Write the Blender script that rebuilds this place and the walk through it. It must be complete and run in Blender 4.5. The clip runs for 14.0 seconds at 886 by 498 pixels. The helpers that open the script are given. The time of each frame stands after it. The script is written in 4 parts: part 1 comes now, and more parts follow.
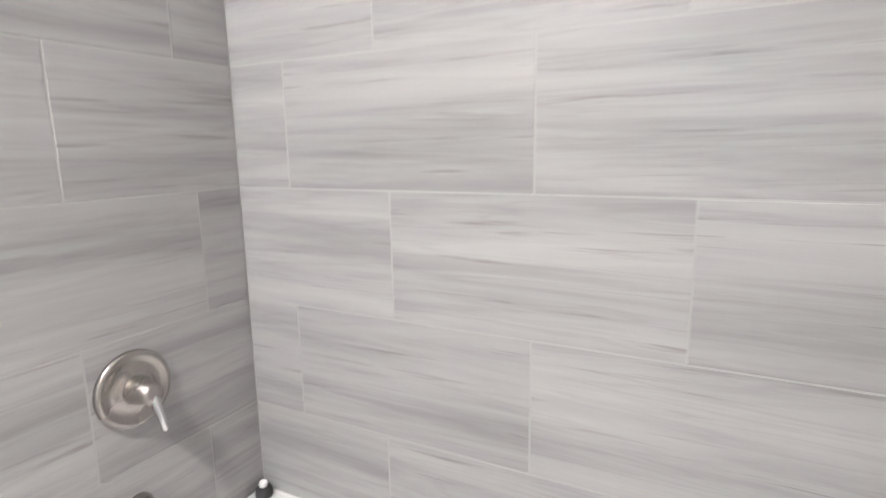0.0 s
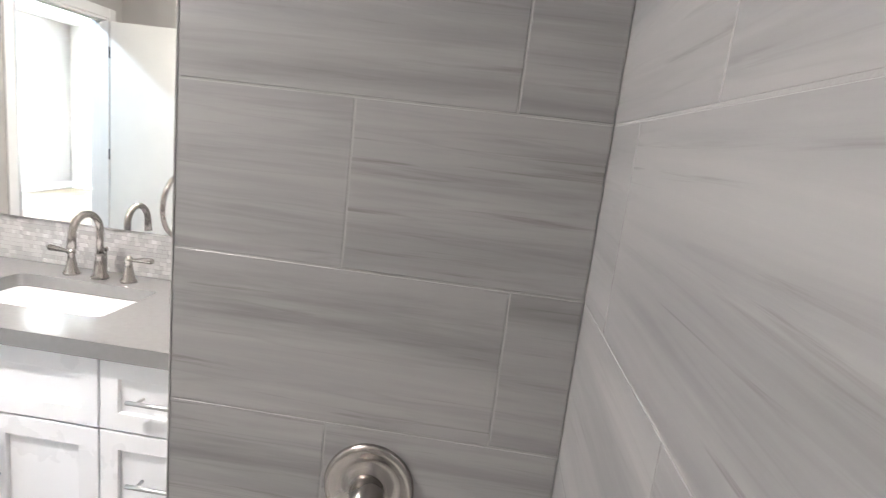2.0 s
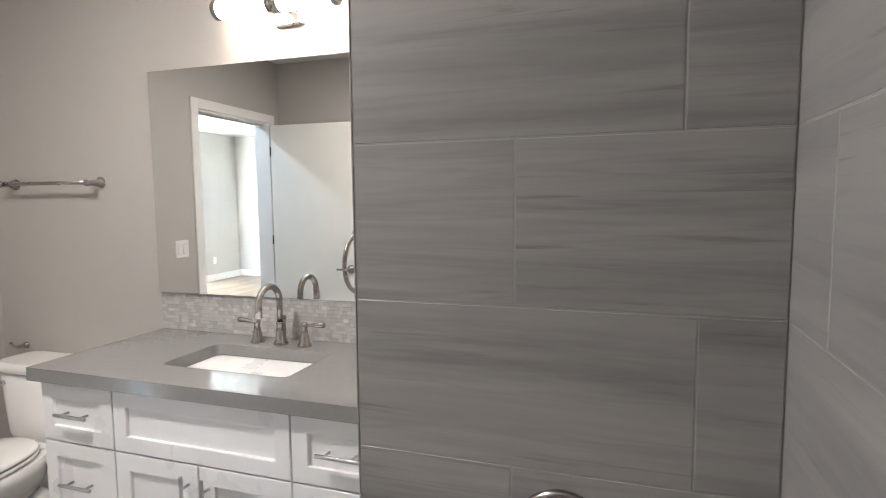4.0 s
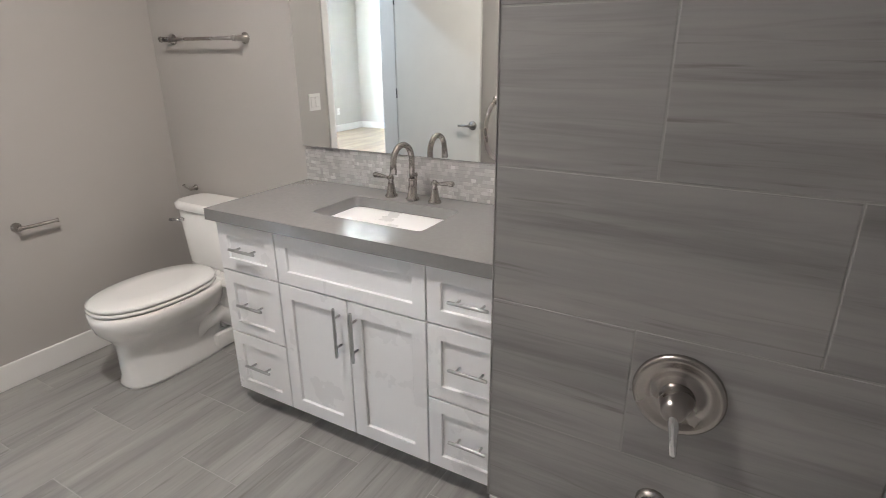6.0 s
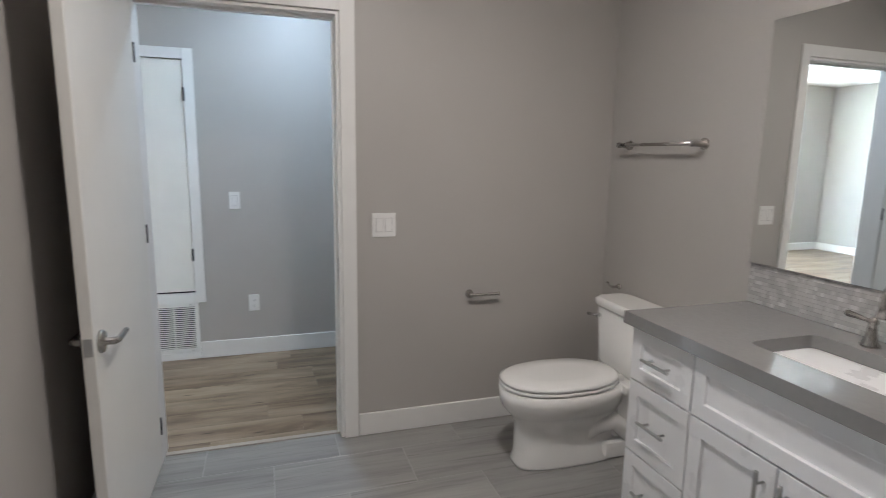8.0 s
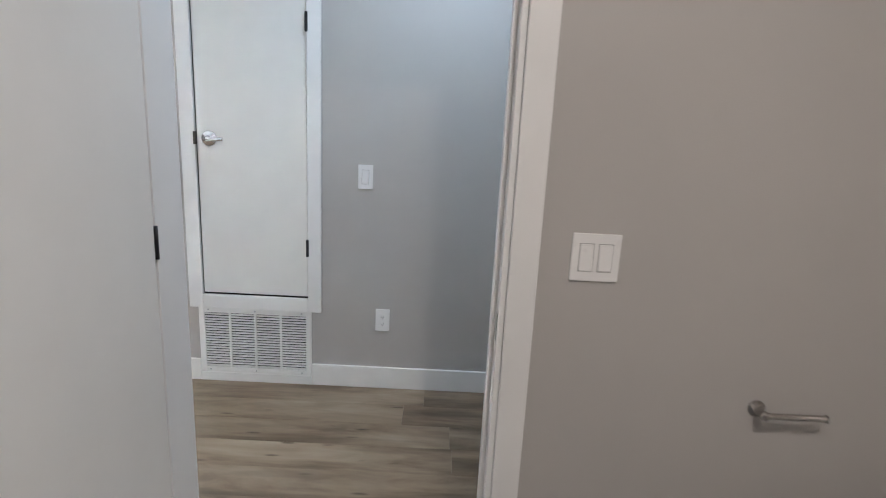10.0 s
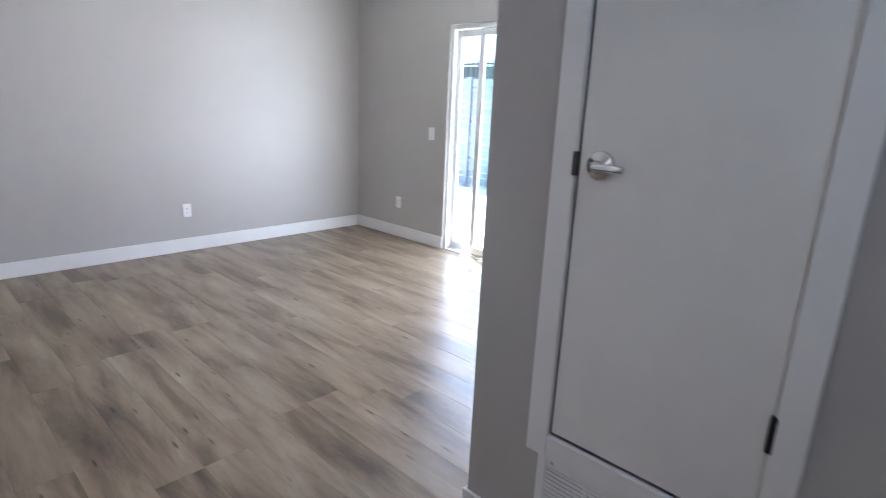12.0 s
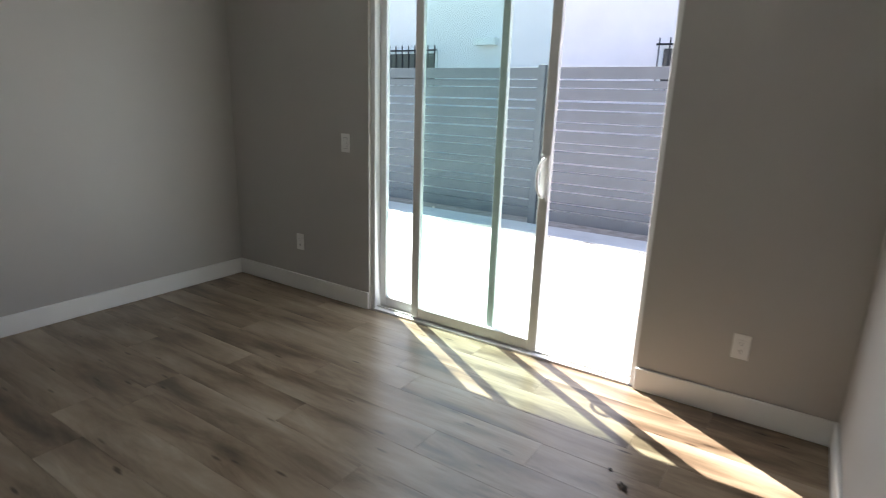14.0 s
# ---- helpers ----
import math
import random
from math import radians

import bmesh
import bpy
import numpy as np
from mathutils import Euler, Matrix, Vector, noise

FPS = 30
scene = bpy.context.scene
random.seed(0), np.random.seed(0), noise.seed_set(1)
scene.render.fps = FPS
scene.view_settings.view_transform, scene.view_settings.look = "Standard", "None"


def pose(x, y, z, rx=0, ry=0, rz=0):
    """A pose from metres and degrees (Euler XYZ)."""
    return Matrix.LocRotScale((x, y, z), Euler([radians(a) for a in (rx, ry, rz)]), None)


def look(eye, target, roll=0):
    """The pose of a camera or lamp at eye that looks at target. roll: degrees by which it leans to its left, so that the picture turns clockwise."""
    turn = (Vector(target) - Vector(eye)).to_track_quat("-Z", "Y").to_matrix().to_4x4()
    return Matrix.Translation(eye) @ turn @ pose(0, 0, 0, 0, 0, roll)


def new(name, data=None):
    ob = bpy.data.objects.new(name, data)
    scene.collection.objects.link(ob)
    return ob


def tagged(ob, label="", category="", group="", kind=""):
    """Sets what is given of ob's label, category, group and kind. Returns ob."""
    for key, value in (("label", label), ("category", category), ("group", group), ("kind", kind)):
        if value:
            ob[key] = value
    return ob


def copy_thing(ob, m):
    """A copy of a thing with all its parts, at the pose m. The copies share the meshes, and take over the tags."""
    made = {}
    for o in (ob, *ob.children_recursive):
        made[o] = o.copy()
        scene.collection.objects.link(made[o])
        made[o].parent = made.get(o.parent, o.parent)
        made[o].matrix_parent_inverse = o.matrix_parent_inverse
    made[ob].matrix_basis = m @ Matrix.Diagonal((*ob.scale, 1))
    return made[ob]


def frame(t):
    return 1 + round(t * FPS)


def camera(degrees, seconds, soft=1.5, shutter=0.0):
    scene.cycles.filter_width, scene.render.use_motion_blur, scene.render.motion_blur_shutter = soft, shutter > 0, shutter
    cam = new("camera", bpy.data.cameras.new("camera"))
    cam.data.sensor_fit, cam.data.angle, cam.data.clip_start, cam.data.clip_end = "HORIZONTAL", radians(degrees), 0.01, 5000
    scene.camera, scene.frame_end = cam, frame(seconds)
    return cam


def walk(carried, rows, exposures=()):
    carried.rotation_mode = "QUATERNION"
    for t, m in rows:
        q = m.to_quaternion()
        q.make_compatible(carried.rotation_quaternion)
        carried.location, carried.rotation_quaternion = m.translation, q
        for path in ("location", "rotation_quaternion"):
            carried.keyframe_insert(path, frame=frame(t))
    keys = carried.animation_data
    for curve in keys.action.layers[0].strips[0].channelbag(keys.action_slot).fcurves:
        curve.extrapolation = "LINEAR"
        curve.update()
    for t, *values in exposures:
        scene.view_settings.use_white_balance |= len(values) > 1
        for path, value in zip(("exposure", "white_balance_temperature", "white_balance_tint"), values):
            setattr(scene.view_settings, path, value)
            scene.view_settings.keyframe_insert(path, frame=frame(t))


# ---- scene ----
cam = camera(77.4, 14.0, 0.9, 0.3)
PATH = [
    (0, (2.04, -2.005, 1.314), (3.777, -1.083, 0.949), -1.0),
    (0.5, (2.283, -1.929, 1.317), (3.664, -0.712, 0.536), 2.2),
    (1, (2.567, -1.849, 1.289), (3.337, -0.407, 0.137), 2.3),
    (1.5, (2.79, -1.781, 1.362), (3.049, -0.065, 0.368), 5.7),
    (2, (2.918, -1.799, 1.466), (2.765, 0.159, 1.088), 6.7),
    (4.3, (2.826, -1.841, 1.415), (2.136, 0.027, 1.231), 0.1),
    (4.5, (2.812, -1.874, 1.424), (2.073, -0.037, 1.142), 0.4),
    (5, (2.835, -1.883, 1.46), (2.02, -0.128, 0.953), 0.1),
    (5.5, (2.828, -1.886, 1.456), (1.989, -0.191, 0.806), 0.2),
    (6, (2.819, -1.888, 1.451), (1.873, -0.264, 0.767), -0.5),
    (6.5, (2.81, -1.886, 1.451), (1.683, -0.342, 0.864), -0.9),
    (7, (2.766, -1.866, 1.436), (1.351, -0.536, 0.961), -0.6),
    (7.5, (2.722, -1.845, 1.422), (1.014, -0.87, 1.059), 0.1),
    (8, (2.664, -1.824, 1.431), (0.787, -1.218, 1.099), 0.9),
    (8.2, (2.619, -1.821, 1.421), (0.706, -1.343, 1.086), 1.6),
    (10.3, (1.053, -1.635, 1.385), (-0.892, -1.748, 0.937), 3.1),
    (10.5, (0.905, -1.663, 1.376), (-1.033, -1.884, 0.931), 3.3),
    (11, (0.52, -1.748, 1.433), (-1.333, -2.273, 0.895), 2.6),
    (11.5, (0.175, -1.879, 1.371), (-1.483, -2.875, 0.86), 2.2),
    (12, (-0.142, -2.104, 1.391), (-1.539, -3.44, 0.876), 2.5),
    (12.5, (-0.42, -2.366, 1.375), (-1.656, -3.857, 0.876), 3.4),
    (13, (-0.618, -2.752, 1.367), (-2.098, -3.991, 0.846), 4.2),
    (13.5, (-0.934, -3.096, 1.445), (-2.595, -4.048, 0.866), 2.8),
    (14, (-1.254, -3.416, 1.372), (-2.871, -4.473, 0.854), 1.9),
]
EXPOSURES = [(0.0, 7.32, 5600, 11), (0.5, 7.42, 5600, 11), (1.0, 7.0, 5700, 10), (2.2, 6.72, 5700, 11), (4.3, 5.88, 5850, 11), (6.5, 5.72, 5830, 11), (7.2, 5.47, 5800, 10), (7.6, 5.32, 5720, 10), (8.2, 5.2, 5720, 11),
             (10.3, 5.25, 5850, 14), (11.0, 5.05, 5750, 17), (11.5, 4.42, 5750, 18), (12.0, 3.98, 5720, 20), (12.5, 3.7, 5720, 20), (13.0, 3.38, 5850, 19), (13.5, 2.7, 6050, 18), (14.0, 2.12, 6450, 14)]
LAMP_STRENGTH = 0.55
DEBRIS = ((-3.115, -3.80, 9, 0.016), (-2.864, -3.363, 3, 0.015), (-3.19, -3.868, 2, 0.008))
walk(cam, [(t, look(eye, target, roll)) for t, eye, target, roll in PATH],
     exposures=EXPOSURES)

# ---- daylight ----
SUN_WAY = Vector((-0.35, -0.57, 1.09)).normalized()     # towards the sun
world = bpy.data.worlds.new("sky")
scene.world = world
world.use_nodes = True
wn = world.node_tree
sky = wn.nodes.new("ShaderNodeTexSky")
sky.sky_type = 'NISHITA'
sky.sun_disc = False
sky.sun_elevation = math.asin(SUN_WAY.z)
sky.sun_rotation = math.atan2(SUN_WAY.x, SUN_WAY.y)
wn.links.new(sky.outputs[0], wn.nodes["Background"].inputs[0])
wn.nodes["Background"].inputs[1].default_value = 0.1
sun_data = bpy.data.lights.new("sun", 'SUN')
sun_data.energy, sun_data.angle, sun_data.color = 5.0, radians(0.5), (1.0, 0.95, 0.88)
sun = new("sun", sun_data)
sun.matrix_world = look(SUN_WAY * 20, (0, 0, 0))
# the sky's light in the sliding door's opening
win_data = bpy.data.lights.new("window_daylight", 'AREA')
win_data.shape, win_data.size, win_data.size_y = 'RECTANGLE', 1.7, 2.0
win_data.energy, win_data.color = 3.5, (0.95, 0.97, 1.0)
win = new("window_daylight", win_data)
win.matrix_world = look((-3.925, -4.85, 1.03), (0, -4.85, 0.8))
# recessed ceiling light of the bathroom
dl = bpy.data.lights.new("bath_downlight", 'AREA')
dl.shape, dl.size = 'DISK', 0.16
dl.energy, dl.color = 0.63, (1.0, 0.88, 0.75)
dlo = new("bath_downlight", dl)
dlo.matrix_world = look((1.45, -1.3, 2.585), (1.45, -1.3, 0))

# unseen fill lamp under the ceiling, added to brighten the hall
hl = bpy.data.lights.new("hall_fill_light", 'AREA')
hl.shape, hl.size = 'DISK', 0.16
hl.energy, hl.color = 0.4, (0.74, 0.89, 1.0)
hlo = new("hall_fill_light", hl)
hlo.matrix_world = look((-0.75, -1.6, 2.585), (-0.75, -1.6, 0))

# ---- materials ----
def node(nt, kind, **inputs):
    n = nt.nodes.new(kind)
    for k, v in inputs.items():
        n.inputs[k.replace("_", " ")].default_value = v
    return n


def base_mat(name, rough=0.5, metal=0.0, coat=0.0):
    m = bpy.data.materials.new(name)
    m.use_nodes = True
    nt = m.node_tree
    p = nt.nodes["Principled BSDF"]
    p.inputs["Roughness"].default_value = rough
    p.inputs["Metallic"].default_value = metal
    p.inputs["Coat Weight"].default_value = coat
    return m, nt, p


def ramp(nt, stops):
    r = nt.nodes.new("ShaderNodeValToRGB")
    els = r.color_ramp.elements
    while len(els) < len(stops):
        els.new(0.5)
    for e, (pos, c) in zip(els, stops):
        e.position, e.color = pos, (*c, 1)
    return r


def shade(c, f):
    return tuple(min(1.0, v * f) for v in c)


def plain(name, color, rough=0.5, metal=0.0, vary=0.06, scale=6.0, bump=0.02, fine=180.0, coat=0.0, rvary=0.12):
    """A surface of one colour with soft mottling, fine grain and uneven gloss."""
    m, nt, p = base_mat(name, rough, metal, coat)
    tc = nt.nodes.new("ShaderNodeTexCoord")
    n1 = node(nt, "ShaderNodeTexNoise", Scale=scale, Detail=5.0)
    nt.links.new(tc.outputs["Object"], n1.inputs["Vector"])
    r = ramp(nt, [(0.3, shade(color, 1 - vary)), (0.7, shade(color, 1 + vary))])
    nt.links.new(n1.outputs[0], r.inputs[0])
    nt.links.new(r.outputs[0], p.inputs["Base Color"])
    n2 = node(nt, "ShaderNodeTexNoise", Scale=fine, Detail=3.0)
    nt.links.new(tc.outputs["Object"], n2.inputs["Vector"])
    b = node(nt, "ShaderNodeBump", Strength=bump, Distance=0.01)
    nt.links.new(n2.outputs[0], b.inputs["Height"])
    nt.links.new(b.outputs[0], p.inputs["Normal"])
    mr = node(nt, "ShaderNodeMapRange")
    mr.inputs[3].default_value, mr.inputs[4].default_value = max(0.03, rough - rvary), min(1, rough + rvary)
    nt.links.new(n1.outputs[0], mr.inputs[0])
    nt.links.new(mr.outputs[0], p.inputs["Roughness"])
    return m


def streaked(name, stops, stretch, rough, bump=0.05, per_piece=0.12, knots=False, coat=0.0, veins=None):
    """Stone or wood with long streaks; every piece is cut from another spot."""
    m, nt, p = base_mat(name, rough, 0.0, coat)
    tc = nt.nodes.new("ShaderNodeTexCoord")
    oi = nt.nodes.new("ShaderNodeObjectInfo")
    mul = node(nt, "ShaderNodeVectorMath")
    mul.operation = 'MULTIPLY'
    comb = nt.nodes.new("ShaderNodeCombineXYZ")
    for i, f in enumerate((37.0, 53.0, 71.0)):
        k = node(nt, "ShaderNodeMath")
        k.operation = 'MULTIPLY'
        k.inputs[1].default_value = f
        nt.links.new(oi.outputs["Random"], k.inputs[0])
        nt.links.new(k.outputs[0], comb.inputs[i])
    add = node(nt, "ShaderNodeVectorMath")
    nt.links.new(tc.outputs["Object"], mul.inputs[0])
    mul.inputs[1].default_value = stretch
    nt.links.new(mul.outputs[0], add.inputs[0])
    nt.links.new(comb.outputs[0], add.inputs[1])
    n1 = node(nt, "ShaderNodeTexNoise", Scale=1.0, Detail=7.0, Roughness=0.62, Distortion=0.5)
    nt.links.new(add.outputs[0], n1.inputs["Vector"])
    n0 = node(nt, "ShaderNodeTexNoise", Scale=0.7, Detail=3.0)
    nt.links.new(add.outputs[0], n0.inputs["Vector"])
    mixf = node(nt, "ShaderNodeMath")
    mixf.operation = 'MULTIPLY_ADD'
    mixf.inputs[1].default_value = 0.42
    half = node(nt, "ShaderNodeMath")
    half.operation = 'MULTIPLY'
    half.inputs[1].default_value = 0.58
    nt.links.new(n1.outputs[0], half.inputs[0])
    nt.links.new(n0.outputs[0], mixf.inputs[0])
    nt.links.new(half.outputs[0], mixf.inputs[2])
    r = ramp(nt, stops)
    nt.links.new(mixf.outputs[0], r.inputs[0])
    # thin darker and lighter veins
    n3 = node(nt, "ShaderNodeTexNoise", Scale=1.3, Detail=3.0, Roughness=0.5, Distortion=0.25)
    nt.links.new(add.outputs[0], n3.inputs["Vector"])
    v = ramp(nt, [(0.33, (0.84, 0.84, 0.84)), (0.41, (1, 1, 1)), (0.44, (1, 1, 1)), (0.478, (0.93, 0.928, 0.925)), (0.505, (1, 1, 1)), (1.0, (1, 1, 1))])
    nt.links.new(n3.outputs[0], v.inputs[0])
    mx = node(nt, "ShaderNodeMix")
    mx.data_type, mx.blend_type = 'RGBA', 'MULTIPLY'
    mx.inputs[0].default_value = 1.0
    nt.links.new(r.outputs[0], mx.inputs[6])
    nt.links.new(v.outputs[0], mx.inputs[7])
    if veins:
        # fine short hairlines that come and go along the streaks
        hm = node(nt, "ShaderNodeVectorMath")
        hm.operation = 'MULTIPLY'
        hm.inputs[1].default_value = veins
        ha = node(nt, "ShaderNodeVectorMath")
        nt.links.new(tc.outputs["Object"], hm.inputs[0])
        nt.links.new(hm.outputs[0], ha.inputs[0])
        nt.links.new(comb.outputs[0], ha.inputs[1])
        nh = node(nt, "ShaderNodeTexNoise", Scale=1.0, Detail=4.0, Roughness=0.55, Distortion=0.6)
        nt.links.new(ha.outputs[0], nh.inputs["Vector"])
        hr = ramp(nt, [(0.26, (0.68, 0.665, 0.65)), (0.34, (0.9, 0.896, 0.89)), (0.4, (1, 1, 1))])
        nt.links.new(nh.outputs[0], hr.inputs[0])
        hx_mix = node(nt, "ShaderNodeMix")
        hx_mix.data_type, hx_mix.blend_type = 'RGBA', 'MULTIPLY'
        hx_mix.inputs[0].default_value = 1.0
        nt.links.new(mx.outputs[2], hx_mix.inputs[6])
        nt.links.new(hr.outputs[0], hx_mix.inputs[7])
        mx = hx_mix
    hsv = nt.nodes.new("ShaderNodeHueSaturation")
    mr = node(nt, "ShaderNodeMapRange")
    mr.inputs[3].default_value, mr.inputs[4].default_value = 1 - per_piece, 1 + per_piece
    nt.links.new(oi.outputs["Random"], mr.inputs[0])
    nt.links.new(mr.outputs[0], hsv.inputs["Value"])
    nt.links.new(mx.outputs[2], hsv.inputs["Color"])
    out = hsv.outputs[0]
    if knots:
        vo = node(nt, "ShaderNodeTexVoronoi", Scale=1.0)
        vo.voronoi_dimensions = '2D'
        km = node(nt, "ShaderNodeVectorMath")
        km.operation = 'MULTIPLY'
        km.inputs[1].default_value = (12.0, 2.4, 1.0)
        ka = node(nt, "ShaderNodeVectorMath")
        nt.links.new(tc.outputs["Object"], km.inputs[0])
        nt.links.new(km.outputs[0], ka.inputs[0])
        nt.links.new(comb.outputs[0], ka.inputs[1])
        nt.links.new(ka.outputs[0], vo.inputs["Vector"])
        kr = ramp(nt, [(0.04, (0.3, 0.26, 0.22)), (0.1, (1, 1, 1))])
        nt.links.new(vo.outputs["Distance"], kr.inputs[0])
        k2 = node(nt, "ShaderNodeMix")
        k2.data_type, k2.blend_type = 'RGBA', 'MULTIPLY'
        kn = node(nt, "ShaderNodeTexNoise", Scale=2.3, Detail=2.0)
        nt.links.new(add.outputs[0], kn.inputs["Vector"])
        kf = node(nt, "ShaderNodeMapRange")
        kf.inputs[1].default_value, kf.inputs[2].default_value = 0.5, 0.62
        nt.links.new(kn.outputs[0], kf.inputs[0])
        nt.links.new(kf.outputs[0], k2.inputs[0])
        nt.links.new(out, k2.inputs[6])
        nt.links.new(kr.outputs[0], k2.inputs[7])
        out = k2.outputs[2]
    nt.links.new(out, p.inputs["Base Color"])
    rr = node(nt, "ShaderNodeMapRange")
    rr.inputs[3].default_value, rr.inputs[4].default_value = rough - 0.08, rough + 0.1
    nt.links.new(n1.outputs[0], rr.inputs[0])
    nt.links.new(rr.outputs[0], p.inputs["Roughness"])
    b = node(nt, "ShaderNodeBump", Strength=bump, Distance=0.006)
    nt.links.new(n1.outputs[0], b.inputs["Height"])
    nt.links.new(b.outputs[0], p.inputs["Normal"])
    return m


def brushed(name, color, rough):
    m = plain(name, color, rough, 1.0, 0.02, 5.0, 0.0, 400.0, rvary=0.03)
    return m


PAINT = plain("wall_paint_greige", (0.475, 0.453, 0.428), 0.44, vary=0.025, scale=1.6, bump=0.06, fine=240)
CEIL = plain("ceiling_paint", (0.8, 0.79, 0.78), 0.8, vary=0.02, bump=0.08, fine=160)
TRIM = plain("white_trim_paint", (0.82, 0.81, 0.79), 0.38, vary=0.02, bump=0.015)
DOORP = plain("white_door_paint", (0.80, 0.785, 0.745), 0.36, vary=0.02, bump=0.02)
CABP = plain("white_cabinet_paint", (0.86, 0.86, 0.87), 0.3, vary=0.015, bump=0.01)
CERAM = plain("white_porcelain", (0.86, 0.85, 0.83), 0.08, vary=0.01, bump=0.0, coat=0.4, rvary=0.03)
TUBM = plain("white_enamel", (0.77, 0.76, 0.745), 0.14, vary=0.012, bump=0.0, coat=0.3, rvary=0.05)
NICKEL = brushed("brushed_nickel", (0.40, 0.378, 0.355), 0.27)
STEEL = brushed("brushed_steel", (0.52, 0.52, 0.52), 0.3)
CHROME = brushed("satin_chrome", (0.7, 0.7, 0.71), 0.18)
BLACK = plain("black_metal", (0.02, 0.02, 0.022), 0.45, 0.4)
BRONZE = plain("dark_bronze", (0.07, 0.06, 0.05), 0.4, 0.6)
# near-black that stands in for the shade inside openings and gaps
DARK = plain("dark_void", (0.015, 0.015, 0.016), 0.9)
VINYL = plain("white_vinyl", (0.78, 0.78, 0.77), 0.35, vary=0.02)
PLASTIC = plain("white_plastic", (0.84, 0.83, 0.81), 0.3, vary=0.01, bump=0.0)
GROUT = plain("pale_grout", (0.37, 0.365, 0.355), 0.9, vary=0.05, bump=0.1)
FGROUT = plain("grey_floor_grout", (0.42, 0.41, 0.40), 0.9, vary=0.05, bump=0.1)
QUARTZ = plain("grey_quartz", (0.235, 0.232, 0.23), 0.15, vary=0.03, scale=60, bump=0.004, fine=500, coat=0.5, rvary=0.05)
WTILE = streaked("veined_wall_tile", [(0.34, (0.21, 0.207, 0.206)), (0.44, (0.28, 0.276, 0.274)), (0.51, (0.33, 0.325, 0.321)), (0.58, (0.362, 0.355, 0.348)), (0.68, (0.42, 0.412, 0.402))],
                 (0.8, 3.0, 13.0), 0.3, 0.03, 0.025, coat=0.15, veins=(2.6, 9.0, 62.0))
FTILE = streaked("veined_floor_tile", [(0.30, (0.19, 0.185, 0.178)), (0.45, (0.285, 0.28, 0.268)), (0.58, (0.335, 0.327, 0.312)), (0.72, (0.41, 0.40, 0.385))],
                 (15.0, 3.0, 1.1), 0.32, 0.03, 0.04, veins=(60.0, 9.0, 2.6))
PLANK = streaked("oak_vinyl_plank", [(0.36, (0.09, 0.06, 0.037)), (0.44, (0.172, 0.121, 0.076)), (0.5, (0.253, 0.188, 0.124)), (0.56, (0.308, 0.236, 0.161)), (0.65, (0.39, 0.315, 0.228))],
                 (8.0, 1.35, 3.0), 0.31, 0.08, 0.05, knots=True)
CONC = plain("patio_concrete", (0.66, 0.645, 0.62), 0.85, vary=0.1, scale=2.5, bump=0.2, fine=90)
FENCE = plain("grey_fence_paint", (0.12, 0.128, 0.145), 0.6, vary=0.08, scale=4, bump=0.1, fine=60)
STUCCO = plain("pale_stucco", (0.85, 0.80, 0.81), 0.9, vary=0.04, scale=1.5, bump=0.3, fine=70)
DIRT = plain("soil", (0.30, 0.28, 0.26), 0.95, vary=0.3, scale=9, bump=0.5, fine=40)
RUBBER = plain("black_rubber", (0.025, 0.025, 0.025), 0.6)
PLUG = plain("white_cap_plastic", (0.8, 0.8, 0.8), 0.3)


def mirror_mat():
    m, nt, p = base_mat("mirror_silver", 0.015, 1.0)
    p.inputs["Base Color"].default_value = (0.86, 0.88, 0.87, 1)
    return m


def glass_mat():
    """Green-tinted window glass: lets tinted light through, with a Fresnel gloss."""
    m = bpy.data.materials.new("tinted_window_glass")
    m.use_nodes = True
    nt = m.node_tree
    nt.nodes.remove(nt.nodes["Principled BSDF"])
    tr = node(nt, "ShaderNodeBsdfTransparent", Color=(0.875, 0.955, 0.93, 1))
    gl = node(nt, "ShaderNodeBsdfGlossy", Roughness=0.01)
    lw = node(nt, "ShaderNodeLayerWeight", Blend=0.5)
    pw = node(nt, "ShaderNodeMath")
    pw.operation = 'POWER'
    pw.inputs[1].default_value = 5.0
    fr = node(nt, "ShaderNodeMath")
    fr.operation = 'MULTIPLY_ADD'
    fr.inputs[1].default_value, fr.inputs[2].default_value = 0.25, 0.02
    nt.links.new(lw.outputs["Facing"], pw.inputs[0])
    nt.links.new(pw.outputs[0], fr.inputs[0])
    mx = nt.nodes.new("ShaderNodeMixShader")
    nt.links.new(fr.outputs[0], mx.inputs[0])
    nt.links.new(tr.outputs[0], mx.inputs[1])
    nt.links.new(gl.outputs[0], mx.inputs[2])
    nt.links.new(mx.outputs[0], nt.nodes["Material Output"].inputs[0])
    return m


def glow_mat(name, color, strength):
    m, nt, p = base_mat(name, 0.3)
    p.inputs["Base Color"].default_value = (0.9, 0.9, 0.88, 1)
    p.inputs["Emission Color"].default_value = (*color, 1)
    p.inputs["Emission Strength"].default_value = strength
    return m


